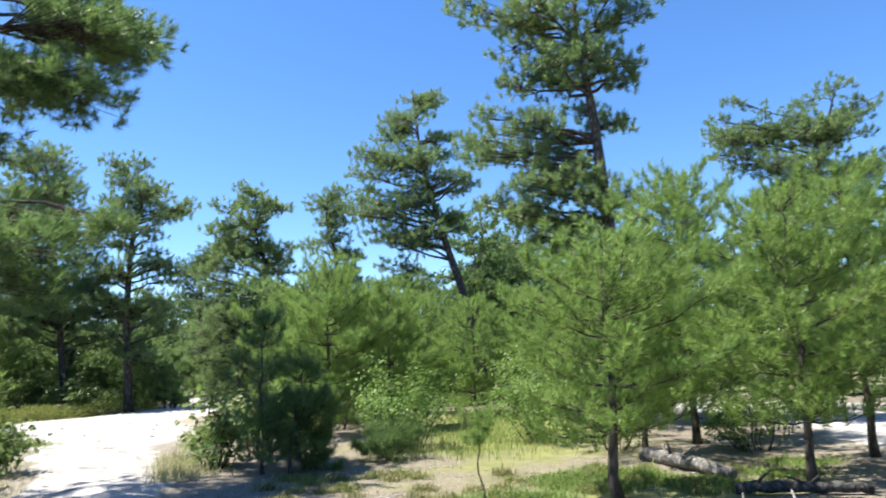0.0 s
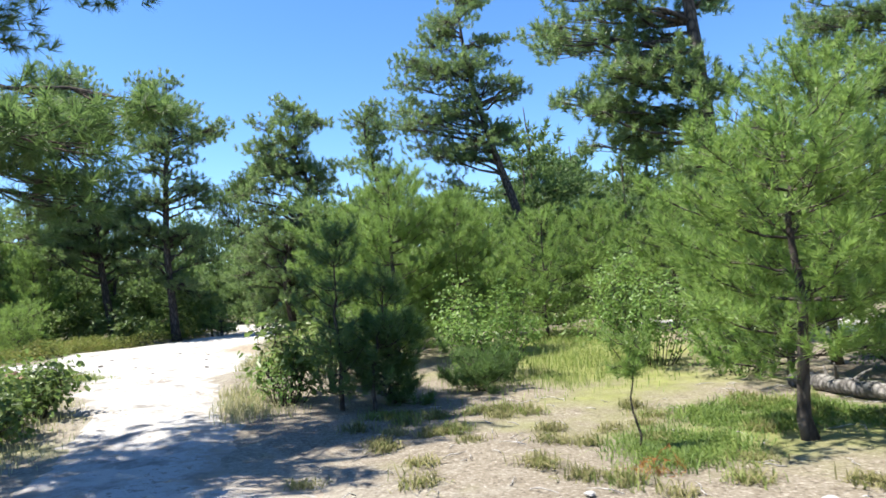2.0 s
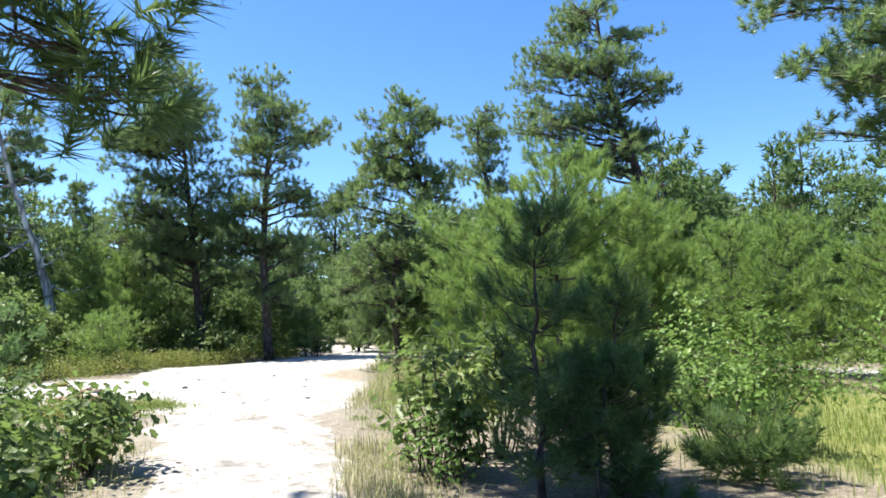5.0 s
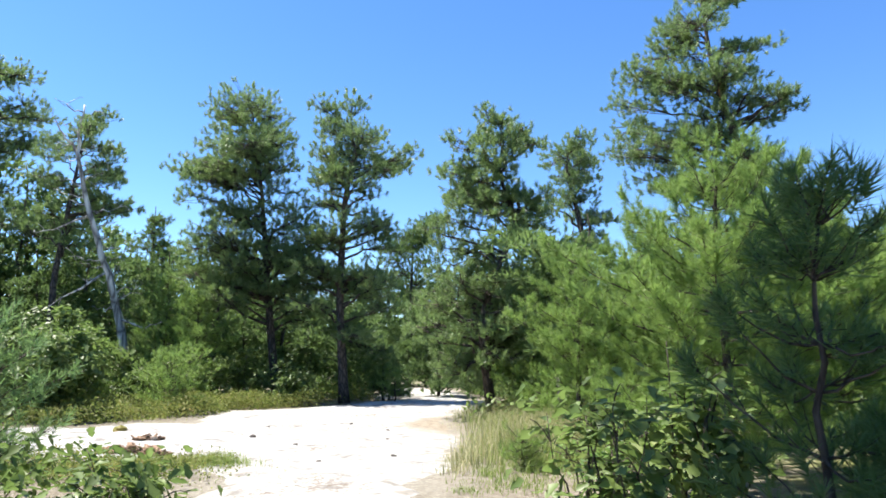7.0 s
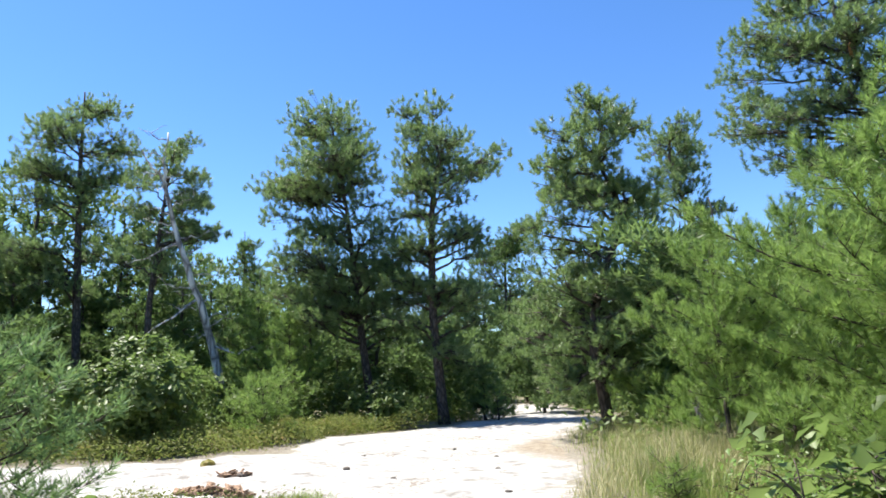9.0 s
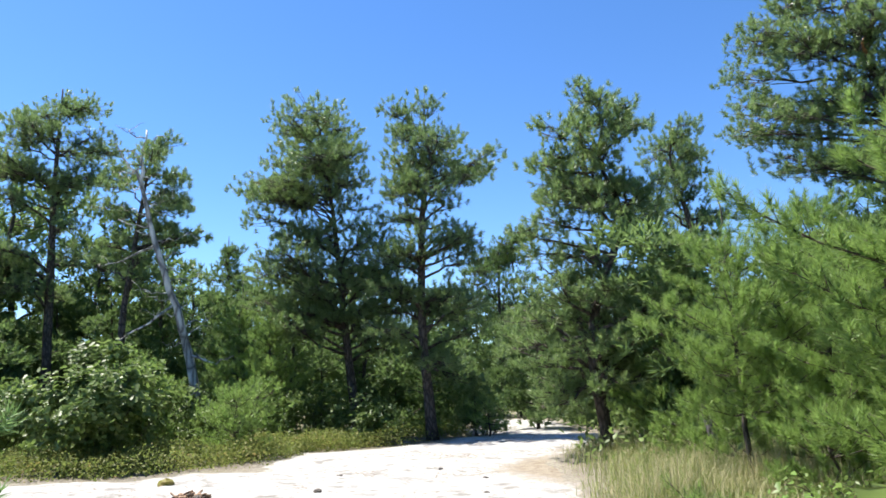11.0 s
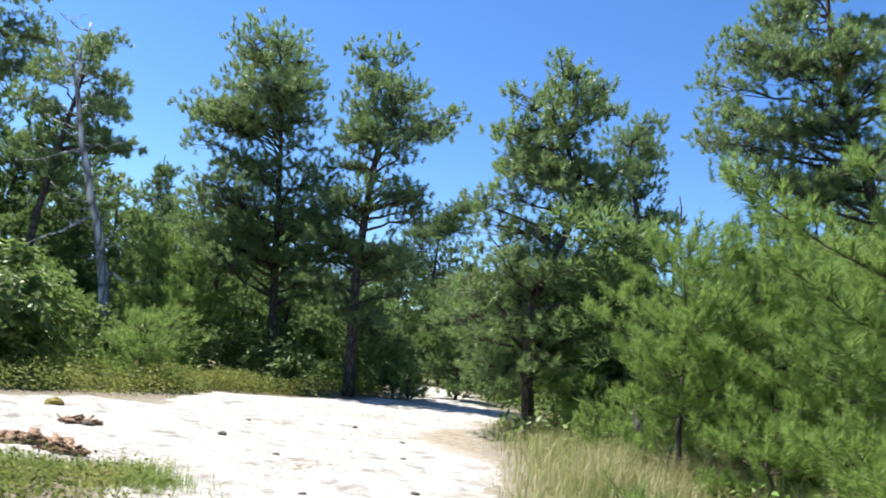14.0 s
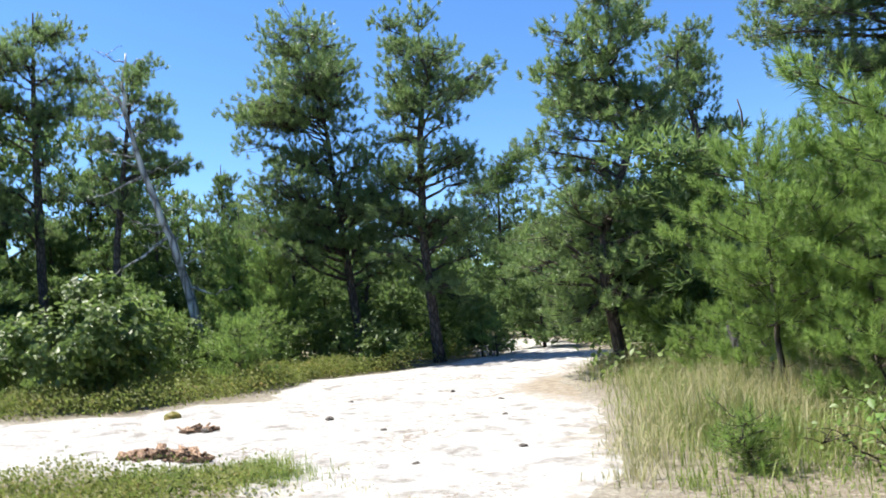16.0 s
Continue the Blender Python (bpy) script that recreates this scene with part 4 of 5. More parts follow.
# last five: tall pines added, mostly out of view, to shade the left wood
for i, (x, y, size) in enumerate([(5.2, 46.5, 1.3), (2.0, 42, 1.1), (8, 40, 1.15), (-2.5, 44, 1.05), (11, 36, 1.1), (-34, 34, 1.1), (-32, 38, 1.15), (-36, 29, 1.1), (-29, 33, 0.95), (-23, 38, 1.0), (-12.5, 48, 0.95), (-9.5, 46, 1.0), (15, 30, 1.1), (17, 25, 1.1), (-34, 24, 0.9), (-25.5, 34.5, 0.85), (-16.5, 52, 0.95), (-19, 54.5, 1.0), (-13.2, 50.5, 0.9), (-22, 54, 1.0), (-15, 57, 1.05), (-10.8, 51, 1.0), (-37, 25, 1.05), (-39, 31, 1.1), (-35.5, 21, 1.0), (-41, 27, 1.1), (-33, 27.5, 0.9), (-38, 36, 1.1), (-18.5, 48.5, 0.8), (-21.5, 47, 0.9), (-33.8, 31.6, 0.9), (-31.4, 34.2, 0.85), (-29.2, 37.4, 0.8), (-36.8, 34.4, 1.0), (-34.6, 37.6, 0.95), (-26.8, 40.2, 0.75), (-32.2, 41.0, 0.9), (-30.6, 31.9, 0.75), (-37.2, 29.0, 0.9), (-24.8, 36.6, 0.65), (-37.4, 27.2, 1.6), (-37.0, 31.4, 1.55), (-40.5, 30.2, 1.6), (-35.6, 35.4, 1.4), (-36.0, 24.2, 1.5)]):
    root = stand("pine_tree", KINDS[i % 6], x, y, 61 * i, "pitch pine of the wood behind, dark trunk, green crown", "pine tree", "background pines")
    root.scale = (size, size, size)
    taken.append((x, y))
UNDER = [(-25, 33), (-22.5, 36), (-21, 34), (-17, 35.5), (-12.9, 37), (-10.5, 39.5), (-6.2, 31), (-4.2, 33.5), (-2.0, 29.5), (-1.5, 35), (2.5, 34.5), (5, 31), (7.5, 29), (-5.4, 25.5), (-3.4, 26.8), (-0.8, 27.5), (8.8, 33), (11, 29.5), (-30, 25), (-33, 32), (-11.7, 45), (-20, 44), (9.5, 19.5), (12.5, 18), (-17.8, 38.5), (-24, 40), (4, 38), (0, 40), (-8.5, 43), (14, 14), (16, 22), (7.8, 7.0), (9.5, 3), (-14.2, 33.6), (-17.6, 49.4), (-14.4, 48.6), (-20.6, 50.4), (-21.6, 44.4), (-12.2, 41.2), (-12.2, 8.0), (-15, 4.5), (-20, 5), (-27, 22), (-22.4, 41.8), (-24.2, 45.5), (-20.4, 39.2), (-27.5, 49), (-29, 31.5), (-32.5, 30), (-27, 33.8), (-31, 35.5), (-35.5, 32.5), (-26, 37), (-34, 27)]
for i, (x, y) in enumerate(UNDER):
    size = (0.75, 0.95, 0.65, 1.05, 0.85)[i % 5] * (0.5 if (x, y) == (-14.2, 33.6) else 1)
    root = stand("pine_tree", MID[i % 3], x, y, 77 * i, "smaller bushy pine under the tall ones", "pine tree", "smaller pines")
    root.scale = (size, size, size)

def far_woods():
    """The closed wood in the distance, uncountable crowns and stems."""
    rng = np.random.default_rng(21)
    green, stems = Pile(), Pile()
    n = 6500
    a = rng.uniform(0, 2 * np.pi, n)
    d = rng.uniform(46, 82, n)
    x, y = -6 + d * np.cos(a), 18 + d * np.sin(a)
    keep = (gap_to(TRAIL, x, y) > 2.0)
    x, y, n = x[keep], y[keep], int(keep.sum())
    top = 7.0 + 1.3 * np.sin(x * 0.21) * np.sin(y * 0.17) + rng.normal(0, 0.9, n)
    z = rng.uniform(0.05, 1, n) ** 0.8 * top
    c = np.column_stack([x, y, z])
    for _ in range(3):
        brushes(green, c + rng.normal(0, 0.5, (n, 3)) * [1, 1, 0.6], random_ways(rng, n) + [0, 0, 0.6], 9, 0.75, 0.22, rng, reach=0.5)
    tagged(piece("far_woods", green.mesh("far_woods", PINE_FAR)), "closed green pine wood in the distance", "woods", kind="stuff")


far_woods()

# shrubs
GLOSSY = "scrub oak with glossy lobed green leaves"
shrub("oak_shrub", -8.6, 10.9, 1.15, 0.95, 1500, 0.11, OAK, 1, GLOSSY, group="scrub oaks", stems=20)
shrub("oak_shrub", -7.6, 10.3, 0.6, 0.7, 600, 0.10, OAK, 2, GLOSSY, group="scrub oaks")
shrub("oak_shrub", -7.1, 9.7, 0.75, 0.75, 900, 0.11, OAK, 26, GLOSSY, group="scrub oaks")
shrub("oak_shrub", -7.4, 11.1, 0.75, 0.7, 900, 0.11, OAK, 27, GLOSSY, group="scrub oaks")
shrub("oak_shrub", -9.9, 9.9, 0.9, 0.8, 800, 0.10, OAK, 3, GLOSSY, group="scrub oaks")
shrub("oak_shrub", -4.05, 12.1, 0.5, 1.35, 420, 0.14, OAK, 4, "scrub oak with large dark leaves beside a pine", group="scrub oaks")
shrub("oak_shrub", -3.5, 12.9, 0.6, 1.8, 600, 0.14, OAK, 5, GLOSSY, group="scrub oaks")
shrub("oak_shrub", -19.2, 21.9, 1.7, 2.8, 4800, 0.18, OAK, 6, "tall scrub oak thicket with glossy leaves", group="scrub oaks", stems=26)
shrub("oak_shrub", -20.6, 24.1, 1.7, 2.7, 4000, 0.18, OAK, 7, "tall scrub oak thicket with glossy leaves", group="scrub oaks", stems=26)
shrub("oak_shrub", -22.2, 21.2, 1.7, 2.4, 3600, 0.15, OAK, 8, "tall scrub oak thicket with glossy leaves", group="scrub oaks", stems=20)
shrub("oak_shrub", -16.6, 30.0, 1.1, 1.7, 1300, 0.15, OAK, 9, GLOSSY, group="scrub oaks")
shrub("oak_shrub", -17.9, 29.3, 0.9, 2.1, 900, 0.15, OAK, 10, GLOSSY, group="scrub oaks")
shrub("oak_shrub", -20.2, 27.5, 1.4, 1.5, 1200, 0.15, OAK, 11, GLOSSY, group="scrub oaks")
shrub("oak_shrub", -19.3, 28.5, 1.2, 1.7, 1300, 0.16, OAK, 28, GLOSSY, group="scrub oaks")
shrub("oak_shrub", -15.9, 29.3, 0.7, 1.2, 700, 0.15, OAK, 29, GLOSSY, group="scrub oaks")
shrub("oak_shrub", -21.8, 28.2, 1.4, 1.8, 1500, 0.16, OAK, 30, GLOSSY, group="scrub oaks")
shrub("oak_shrub", -24.0, 25.5, 1.8, 1.8, 1500, 0.16, OAK, 12, GLOSSY, group="scrub oaks")
shrub("leafy_bush", -0.9, 13.6, 1.15, 1.8, 4200, 0.07, BRIGHT_LEAF, 13, "bright yellow-green leafy bush behind dark pines", lobed=False, stems=20)
shrub("leafy_bush", -3.85, 11.75, 0.5, 0.55, 800, 0.06, BRIGHT_LEAF, 25, "low lime-green bush at the foot of a scrub oak", lobed=False, stems=16, low=0.05)
shrub("leafy_bush", 1.9, 14.3, 1.2, 2.0, 4200, 0.075, BRIGHT_LEAF, 14, "bright yellow-green leafy bush beside young pines", lobed=False, stems=24)
shrub("leafy_bush", 3.6, 15.0, 1.2, 1.6, 2800, 0.08, BRIGHT_LEAF, 15, "bright yellow-green leafy bush beside young pines", lobed=False, stems=22)
shrub("leafy_bush", 5.1, 11.9, 1.0, 1.0, 1300, 0.075, BRIGHT_LEAF, 19, "low green bush under young pines", lobed=False, stems=18)
shrub("leafy_bush", 6.4, 14.2, 1.2, 1.2, 1500, 0.08, BRIGHT_LEAF, 23, "low green bush under young pines", lobed=False, stems=18)
shrub("leafy_bush", 2.8, 12.7, 0.9, 0.9, 1200, 0.075, BRIGHT_LEAF, 24, "low green bush under young pines", lobed=False, stems=18)
shrub("leafy_bush", -4.3, 15.2, 0.8, 0.9, 1200, 0.065, BRIGHT_LEAF, 16, "small bright green bush at the trail's edge", lobed=False, stems=18)
shrub("leafy_bush", -4.3, 17.6, 0.7, 0.55, 900, 0.06, OAK, 17, "grey-green bush in dry grass", lobed=False, stems=18)
shrub("leafy_bush", -13.9, 33.9, 0.9, 1.5, 900, 0.13, OAK, 18, "dark bush at the bend of the trail", lobed=False, stems=18)


# low plants in drifts
def drift(name, label, category, material, seed, n, inside, height, kind_of):
    """Ground cover over a stretch of the plan."""
    rng = np.random.default_rng(seed)
    pile = Pile()
    pts = []
    while len(pts) < n:
        x, y = inside(rng)
        pts.append((x, y))
    pts = np.array(pts)
    z = relief(pts[:, 0], pts[:, 1])
    roots = np.column_stack([pts, z])
    kind_of(pile, roots, rng, height)
    return tagged(piece(name, pile.mesh(name, material)), label, category, kind="stuff")


def heath_kind(pile, roots, rng, height):
    hum = 0.5 + 0.3 * np.sin(2.3 * roots[:, 0] + 1) * np.sin(1.9 * roots[:, 1]) + 0.3 * np.sin(6.1 * roots[:, 0] + 2.2 * roots[:, 1]) * np.sin(5.3 * roots[:, 1] - 1.7 * roots[:, 0])
    hum = np.clip(hum, 0, 1.1)
    up = rng.uniform(0.05, 1, len(roots)) * height * (0.45 + 0.75 * hum)
    p = roots + np.column_stack([rng.normal(0, 0.05, (len(roots), 2)), up])
    leaves(pile, p, random_ways(rng, len(p)) * 0.8 + [0, 0, 0.6], 0.07 if height > 0.3 else 0.045, rng, lobed=False)


def leaf_kind(pile, roots, rng, height):
    hum = 0.5 + 0.5 * np.sin(1.7 * roots[:, 0] + 2) * np.sin(1.4 * roots[:, 1])
    up = rng.uniform(0.05, 1, len(roots)) * height * (0.4 + 0.9 * hum)
    p = roots + np.column_stack([rng.normal(0, 0.08, (len(roots), 2)), up])
    leaves(pile, p, random_ways(rng, len(p)) * 0.8 + [0, 0, 0.6], 0.16, rng, lobed=False)


def grass_kind(pile, roots, rng, height):
    edge = np.clip(0.4 + 0.9 * gap_to(TRAIL, roots[:, 0], roots[:, 1]), 0.4, 1.0) if height > 0.4 else np.ones(len(roots))
    clump = 0.7 + 0.3 * np.sin(3.1 * roots[:, 0] + 1) * np.sin(2.7 * roots[:, 1])
    blades(pile, roots, height * (edge * clump)[:, None], 0.009, rng, 0.5, 2.0)


def mat_kind(pile, roots, rng, height):
    """Short dense blades in rounded mats."""
    swell = 0.75 + 0.4 * np.sin(5.1 * roots[:, 0] + 1) * np.sin(4.7 * roots[:, 1])
    blades(pile, roots, height * swell[:, None], 0.012, rng, 0.9, 2.2)


def band(line, half):
    p = np.array(line, float)

    def pick(rng):
        k = rng.integers(0, len(p) - 1)
        t = rng.random()
        return tuple(p[k] * (1 - t) + p[k + 1] * t + rng.normal(0, half, 2))
    return pick


def off_trail(pick, gap=0.15, gap_other=0.0):
    def again(rng):
        while True:
            x, y = pick(rng)
            if float(gap_to(TRAIL, x, y)) > gap:
                return x, y
    return again


def clustered(centres, spread):
    def pick(rng):
        c = centres[rng.integers(0, len(centres))]
        return c[0] + rng.normal(0, spread), c[1] + rng.normal(0, spread)
    return pick


drift("heath", "low huckleberry heath, green turning rust, along the sand", "heath", HEATH, 41, 42000, off_trail(band([(-25, 18.6), (-20, 20.3), (-17.2, 21.5), (-17.0, 25), (-17.4, 27.2), (-15.8, 29.4)], 0.75), -0.2), 0.58, heath_kind)
drift("heath_patch", "low green heath beside the left fork of the trail", "heath", HEATH, 42, 24000, off_trail(band([(-9.8, 15.3), (-12.2, 15.2), (-15.2, 13.7), (-20, 11.6)], 0.55), -0.25), 0.26, heath_kind)
drift("heath_floor", "low green undergrowth under the pines", "undergrowth", HEATH, 43, 9000, off_trail(band([(-26, 30), (-19, 31), (-15, 35), (-17, 40)], 1.6), 0.3), 0.4, heath_kind)
drift("undergrowth", "knee-high leafy undergrowth under the pines", "undergrowth", OAK, 53, 9000, off_trail(band([(-8.3, 34.5), (-5.5, 30.5), (-6.2, 26), (-2.5, 25.5), (3, 28), (9, 27)], 1.5), 0.5), 0.8, leaf_kind)
drift("undergrowth_bend", "knee-high leafy undergrowth beyond the bend", "undergrowth", OAK, 54, 7000, off_trail(band([(-17, 33.5), (-18.5, 37), (-20, 43), (-13, 42), (-11.5, 46), (-9.8, 37)], 1.1), 0.4), 0.7, leaf_kind)
drift("undergrowth_side", "knee-high leafy undergrowth behind the heath", "undergrowth", OAK, 55, 7000, off_trail(band([(-30, 22), (-25, 24), (-22, 27), (-20, 30)], 1.3), 1.0), 0.8, leaf_kind)
drift("dry_grass", "tall straw-coloured dry grass at the trail's edge", "grass", STRAW, 44, 9500, off_trail(band([(-4.9, 19.2), (-5.3, 20.8), (-5.9, 22.8), (-7.2, 26.0), (-8.0, 29)], 0.75), 0.0), 0.75, grass_kind)
drift("edge_grass", "thin dry grass at the sand's edge below a scrub oak", "grass", STRAW, 59, 1500, off_trail(clustered([(-4.4, 11.4), (-4.7, 12.2), (-5.0, 12.9), (-4.1, 10.8)], 0.28), -0.1), 0.32, grass_kind)
drift("straw_grass", "tall greyish straw grass in front of young pines", "grass", STRAW, 58, 9500, off_trail(band([(-6.1, 19.2), (-4.9, 19.9), (-4.2, 20.9), (-5.0, 22.6), (-4.6, 25)], 0.7), 0.0), 0.92, grass_kind)
drift("green_grass", "green grass mixed into the dry stand", "grass", GRASS, 45, 8000, off_trail(band([(-5.2, 18.6), (-5.4, 20.0), (-5.8, 22.0), (-8.5, 29)], 0.8), 0.1), 0.68, grass_kind)
drift("meadow_grass", "yellow-green meadow grass in a small clearing", "grass", GRASS, 46, 9000, band([(-0.3, 12.8), (1.0, 15), (0.8, 18), (1.2, 21), (3, 25)], 0.9), 0.3, grass_kind)
drift("turf_patch", "low green turf mats under young pines", "grass", TURF, 47, 12500, clustered([(1.5, 9.9), (2.1, 10.0), (2.5, 9.6), (1.6, 9.3), (2.1, 9.2), (3.0, 9.2), (3.6, 8.9), (0.7, 8.6), (1.0, 8.5), (0.9, 8.2), (0.6, 8.0), (4.4, 9.6), (5.0, 10.4)], 0.24), 0.14, mat_kind)
drift("roadside_grass", "thin dry grass round the large pine", "grass", STRAW, 48, 3500, off_trail(clustered([(-7.4, 8.2), (-6.9, 7.2), (-8.2, 9.2), (-6.3, 8.9), (-7.2, 10.4), (-9.4, 8.4), (-7.9, 12.2), (-9.3, 13.2)], 0.5), 0.05), 0.22, grass_kind)
tuft_rng = np.random.default_rng(12)
TUFTS = [(tuft_rng.uniform(-2.5, 4.5), tuft_rng.uniform(3.6, 11.0)) for _ in range(70)] + [(-0.5, 7.9), (-1.1, 8.9), (-1.4, 9.4), (0.0, 8.6), (-0.2, 7.5), (0.1, 7.3), (-0.3, 9.3)]
drift("grass_tufts", "scattered low olive-brown tufts on the litter", "grass", SCRUB, 49, 9000, off_trail(clustered(TUFTS, 0.085), 0.0), 0.16, mat_kind)
drift("green_tufts", "scattered small green tufts on the litter", "grass", GRASS, 50, 2600, off_trail(clustered(TUFTS[::3] + [(-5.9, 15.6), (-5.4, 14.6), (-6.0, 16.8), (-6.6, 19.2)], 0.12), 0.0), 0.18, grass_kind)
drift("sand_grass", "sparse thin grass stalks rising from the sand", "grass", STRAW, 51, 220, clustered([(-9.6, 16.4), (-9.3, 16.9), (-8.9, 16.3), (-10.4, 17.4), (-8.2, 15.9), (-6.9, 18.4), (-6.8, 17.9)], 0.13), 0.42, grass_kind)
drift("stalk_clump", "loose clump of tall dry grass stalks at the sand's edge", "grass", STRAW, 56, 260, clustered([(-6.5, 16.9), (-6.35, 17.4), (-6.55, 17.9)], 0.17), 0.9, grass_kind)
drift("low_green", "short green grass on the litter beside the trail", "grass", GRASS, 57, 2600, off_trail(clustered([(-5.3, 17.3), (-4.9, 18.0), (-5.9, 18.2), (-4.4, 17.0), (-5.5, 16.2)], 0.4), 0.1), 0.16, grass_kind)
drift("tuft_by_chips", "green tuft beside a heap of bark", "grass", GRASS, 52, 2600, clustered([(-10.5, 16.7), (-10.1, 16.4), (-9.8, 16.3), (-10.9, 16.2), (-11.4, 16.1)], 0.22), 0.24, grass_kind)


# litter, stones and wood on the ground
def lump(name, x, y, size, material, seed, label, category, flat=0.6, group=""):
    rng = np.random.default_rng(seed)
    bm = bmesh.new()
    bmesh.ops.create_icosphere(bm, subdivisions=2, radius=size)
    for v in bm.verts:
        v.co *= 1 + rng.uniform(-0.22, 0.22)
        v.co.z *= flat
    me = bpy.data.meshes.new(name)
    bm.to_mesh(me)
    bm.free()
    me.materials.append(material)
    ob = new(name, me)
    ob.matrix_world = pose(x, y, ground_z(x, y) + 0.02 + size * flat * 0.45, 0, 0, rng.uniform(0, 360))
    return tagged(ob, label, category, group)


for i, (x, y, s) in enumerate([(-11.6, 20.0, 0.07), (-13.0, 18.8, 0.09), (-10.2, 19.2, 0.05), (-12.4, 21.9, 0.06), (-8.9, 20.6, 0.05), (-9.6, 22.4, 0.06), (-7.9, 18.3, 0.05), (-11.0, 23.5, 0.05), (-8.7, 17.2, 0.05)]):
    lump("stone", x, y, s, STONE, 60 + i, "small dark stone lying on white sand", "stone", 0.55, "stones on the sand")
lump("stone", -14.9, 20.0, 0.13, HEATH, 75, "mossy green lump on the sand", "moss lump", 0.7)
for i, (x, y, s) in enumerate([(-0.6, 5.2, 0.07), (0.4, 6.1, 0.05), (-1.2, 6.4, 0.05), (1.3, 6.6, 0.06), (-0.2, 7.0, 0.04), (0.9, 5.4, 0.05), (2.4, 6.2, 0.06)]):
    lump("pale_stone", x, y, s, SAND, 80 + i, "pale flat stone in grey litter", "stone", 0.35, "pale stones")


def chip_heap(name, x, y, wide, deep, n, seed, label):
    rng = np.random.default_rng(seed)
    pile = Pile()
    for _ in range(n):
        a, r = rng.uniform(0, 6.28), rng.random() ** 0.6
        c = np.array([math.cos(a) * wide * r, math.sin(a) * deep * r, 0.02 + (1 - r) * rng.uniform(0, 0.12)])
        turn = Euler((rng.normal(0, 0.35), rng.normal(0, 0.35), rng.uniform(0, 6.28))).to_matrix()
        l, w, t = rng.uniform(0.05, 0.16), rng.uniform(0.02, 0.06), rng.uniform(0.006, 0.016)
        box = [turn @ Vector((sx * l * (1 if sy > 0 else 0.8), sy * w, sz * t)) for sx in (-1, 1) for sy in (-1, 1) for sz in (-1, 1)]
        v = [c + np.array(b) for b in box]
        pile.add(v, [(0, 1, 3), (0, 3, 2), (4, 6, 7), (4, 7, 5), (0, 4, 5), (0, 5, 1), (2, 3, 7), (2, 7, 6), (0, 2, 6), (0, 6, 4), (1, 5, 7), (1, 7, 3)])
    ob = piece(name, pile.mesh(name, CHIPS))
    ob.matrix_world = pose(x, y, ground_z(x, y) + 0.02)
    return tagged(ob, label, "bark heap", kind="stuff")


chip_heap("bark_heap", -12.0, 17.0, 0.7, 0.13, 170, 90, "heap of reddish bark chips on the sand")
chip_heap("bark_scatter", -13.2, 18.9, 0.35, 0.14, 26, 91, "scattered dark bark bits on the sand")


def log(name, a, b, r, material, seed, label):
    rng = np.random.default_rng(seed)
    mid = (np.array(a) + np.array(b)) / 2
    root = new(name)
    root.location = (mid[0], mid[1], ground_z(mid[0], mid[1]))
    wood = Pile()
    line = bend((a[0] - mid[0], a[1] - mid[1], r * 0.85), (b[0] - mid[0], b[1] - mid[1], r * 0.8), 0.03, 12, rng, 0.012)
    tube(wood, line, np.linspace(r, r * 0.75, 12), 12, rng, 0.05)
    piece("body", wood.mesh("body", material, True), root)
    for _ in range(3):
        p = line[rng.integers(2, 10)]
        snag = Pile()
        w = random_ways(rng, 1)[0]
        w[2] = abs(w[2]) + 0.4
        tube(snag, bend(p, p + unit(w) * rng.uniform(0.2, 0.4), 0.02, 4), [r * 0.3, r * 0.25, r * 0.18, r * 0.08], 5, rng, 0.1)
        piece("snag", snag.mesh("snag", material, True), root)
    return tagged(root, label, "log")


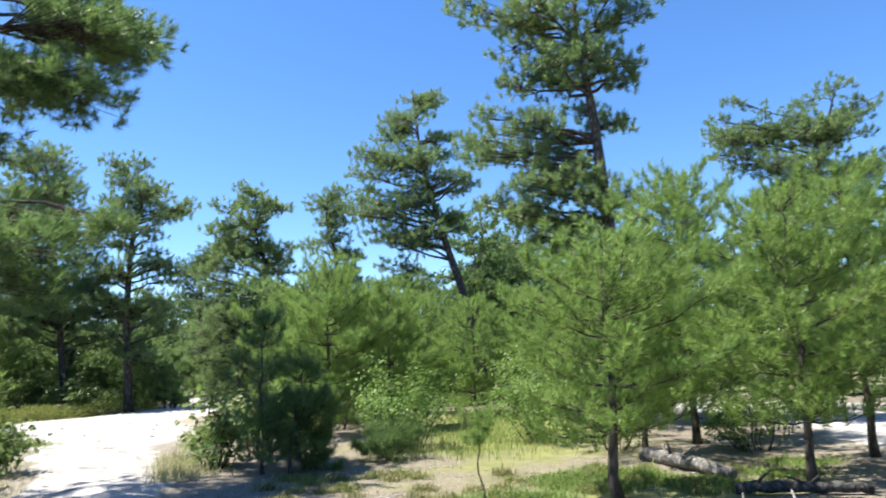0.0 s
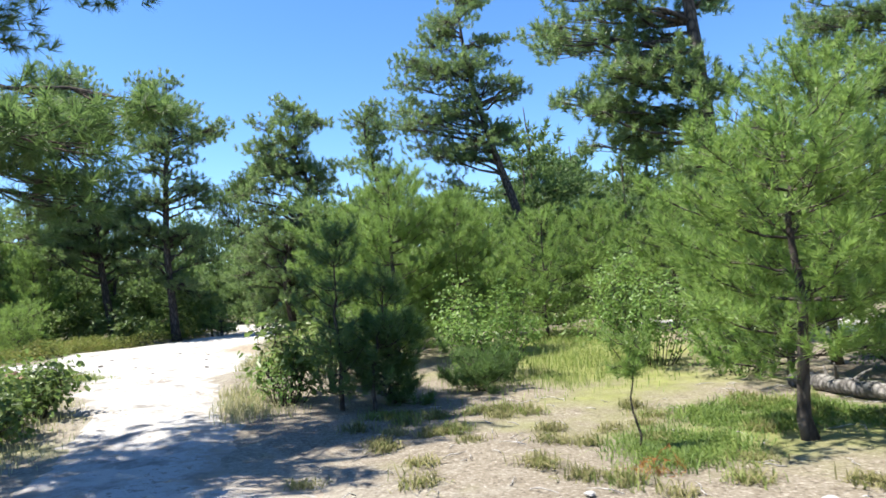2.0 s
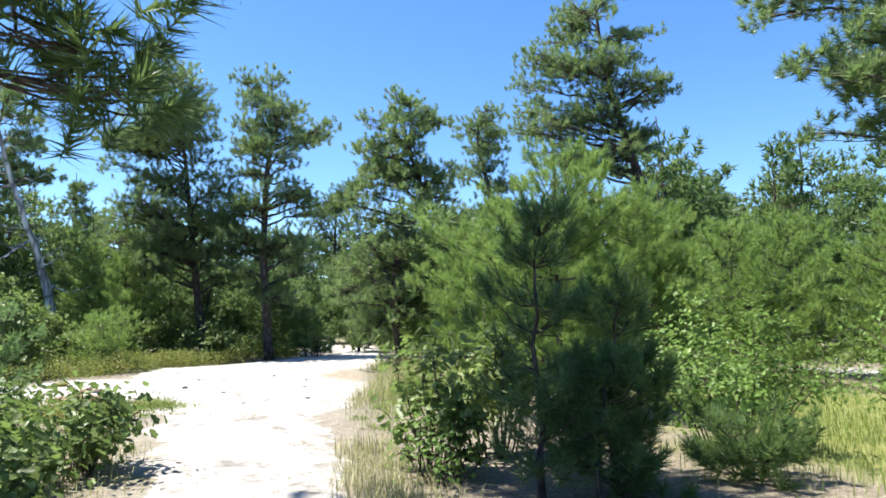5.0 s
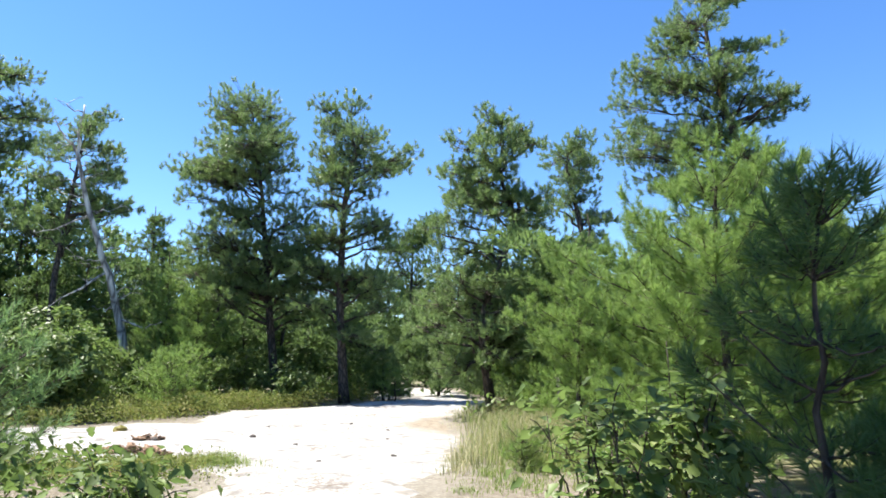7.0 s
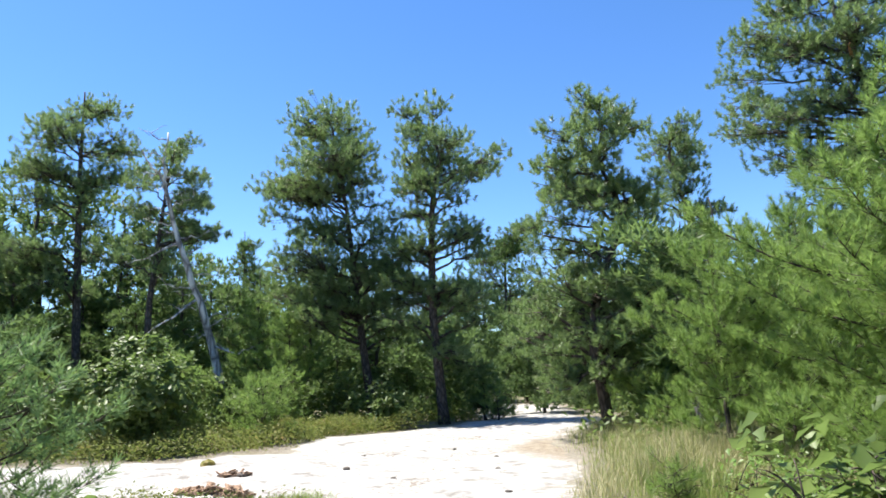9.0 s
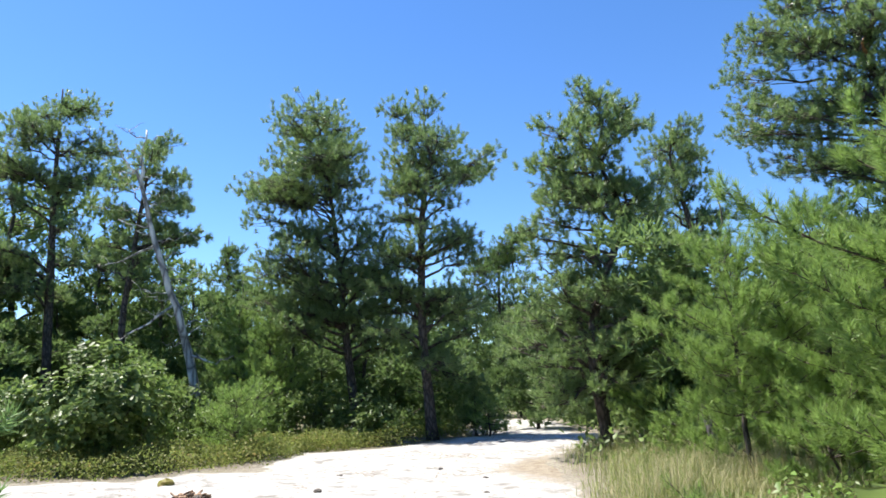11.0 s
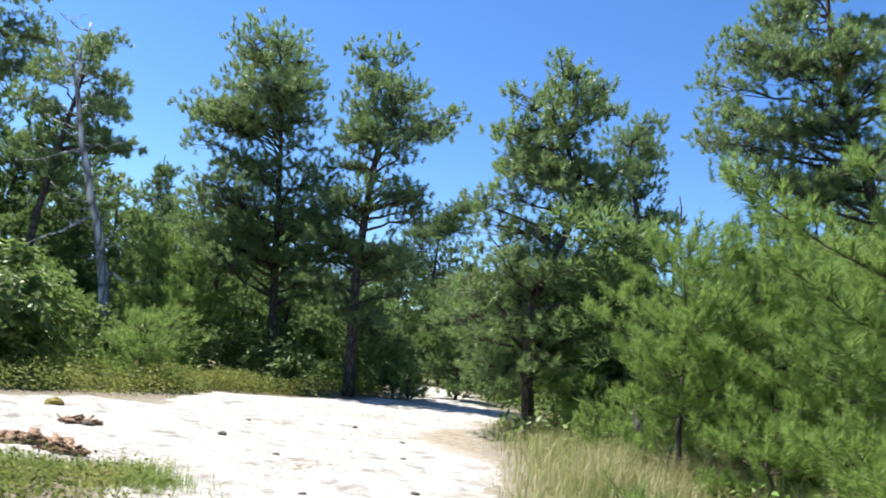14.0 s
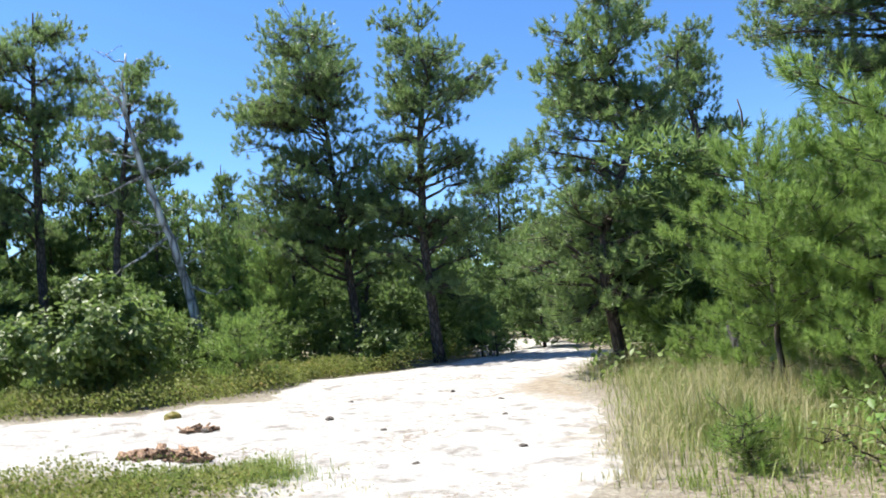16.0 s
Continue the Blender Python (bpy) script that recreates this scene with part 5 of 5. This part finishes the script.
log("fallen_log", (3.0, 11.1), (3.6, 9.2), 0.11, BARK_LOG, 95, "weathered grey fallen log on litter under pines")
log("fallen_branch", (2.25, 6.15), (3.4, 6.55), 0.035, BLEACHED, 97, "bleached bare branch lying on dry litter")
log("fallen_log", (3.3, 8.4), (4.7, 8.1), 0.07, BARK_DARK, 96, "short dark log lying in grass")


def standing_stump(x, y):
    rng = np.random.default_rng(98)
    root = plant("stump", x, y)
    wood = Pile()
    tube(wood, [(0, 0, -0.05), (-0.03, 0, 0.4), (-0.1, 0.02, 0.8), (-0.22, 0.0, 1.25)], [0.13, 0.11, 0.1, 0.05], 9, rng, 0.12)
    piece("trunk", wood.mesh("trunk", BARK_DARK, True), root)
    tagged(root, "short charred dead stem standing in dry grass", "stump")


standing_stump(-5.55, 22.6)

# rust-brown dead needles by the sapling
rust_pile = Pile()
rr = np.random.default_rng(14)
brushes(rust_pile, np.column_stack([rr.normal(0, 0.08, 26), rr.normal(0, 0.05, 26), rr.uniform(0.03, 0.12, 26)]), random_ways(rr, 26) + [0, 0, 0.8], 18, 0.07, 0.006, rr)
rust = piece("dead_pine_twig", rust_pile.mesh("dead_pine_twig", RUST))
rust.matrix_world = pose(0.35, 7.5, ground_z(0.35, 7.5))
tagged(rust, "rust-brown dead pine twig lying in grass", "twig")

# twigs and cones strewn over the litter
twig_rng = np.random.default_rng(15)
twigs = Pile()
for _ in range(260):
    x, y = twig_rng.uniform(-2.5, 5), twig_rng.uniform(3, 12)
    if float(gap_to(TRAIL, x, y)) < -0.4:
        continue
    a, l = twig_rng.uniform(0, 6.28), twig_rng.uniform(0.08, 0.35)
    z = ground_z(x, y) + 0.008
    p, q = np.array([x, y, z]), np.array([x + math.cos(a) * l, y + math.sin(a) * l, z + 0.012])
    tube(twigs, bend(p, q, 0.012, 4, twig_rng, 0.008), [0.005, 0.005, 0.004, 0.002], 4)
tagged(piece("twigs", twigs.mesh("twigs", BARK_GREY)), "dry grey twigs strewn over needle litter", "twigs", kind="stuff")
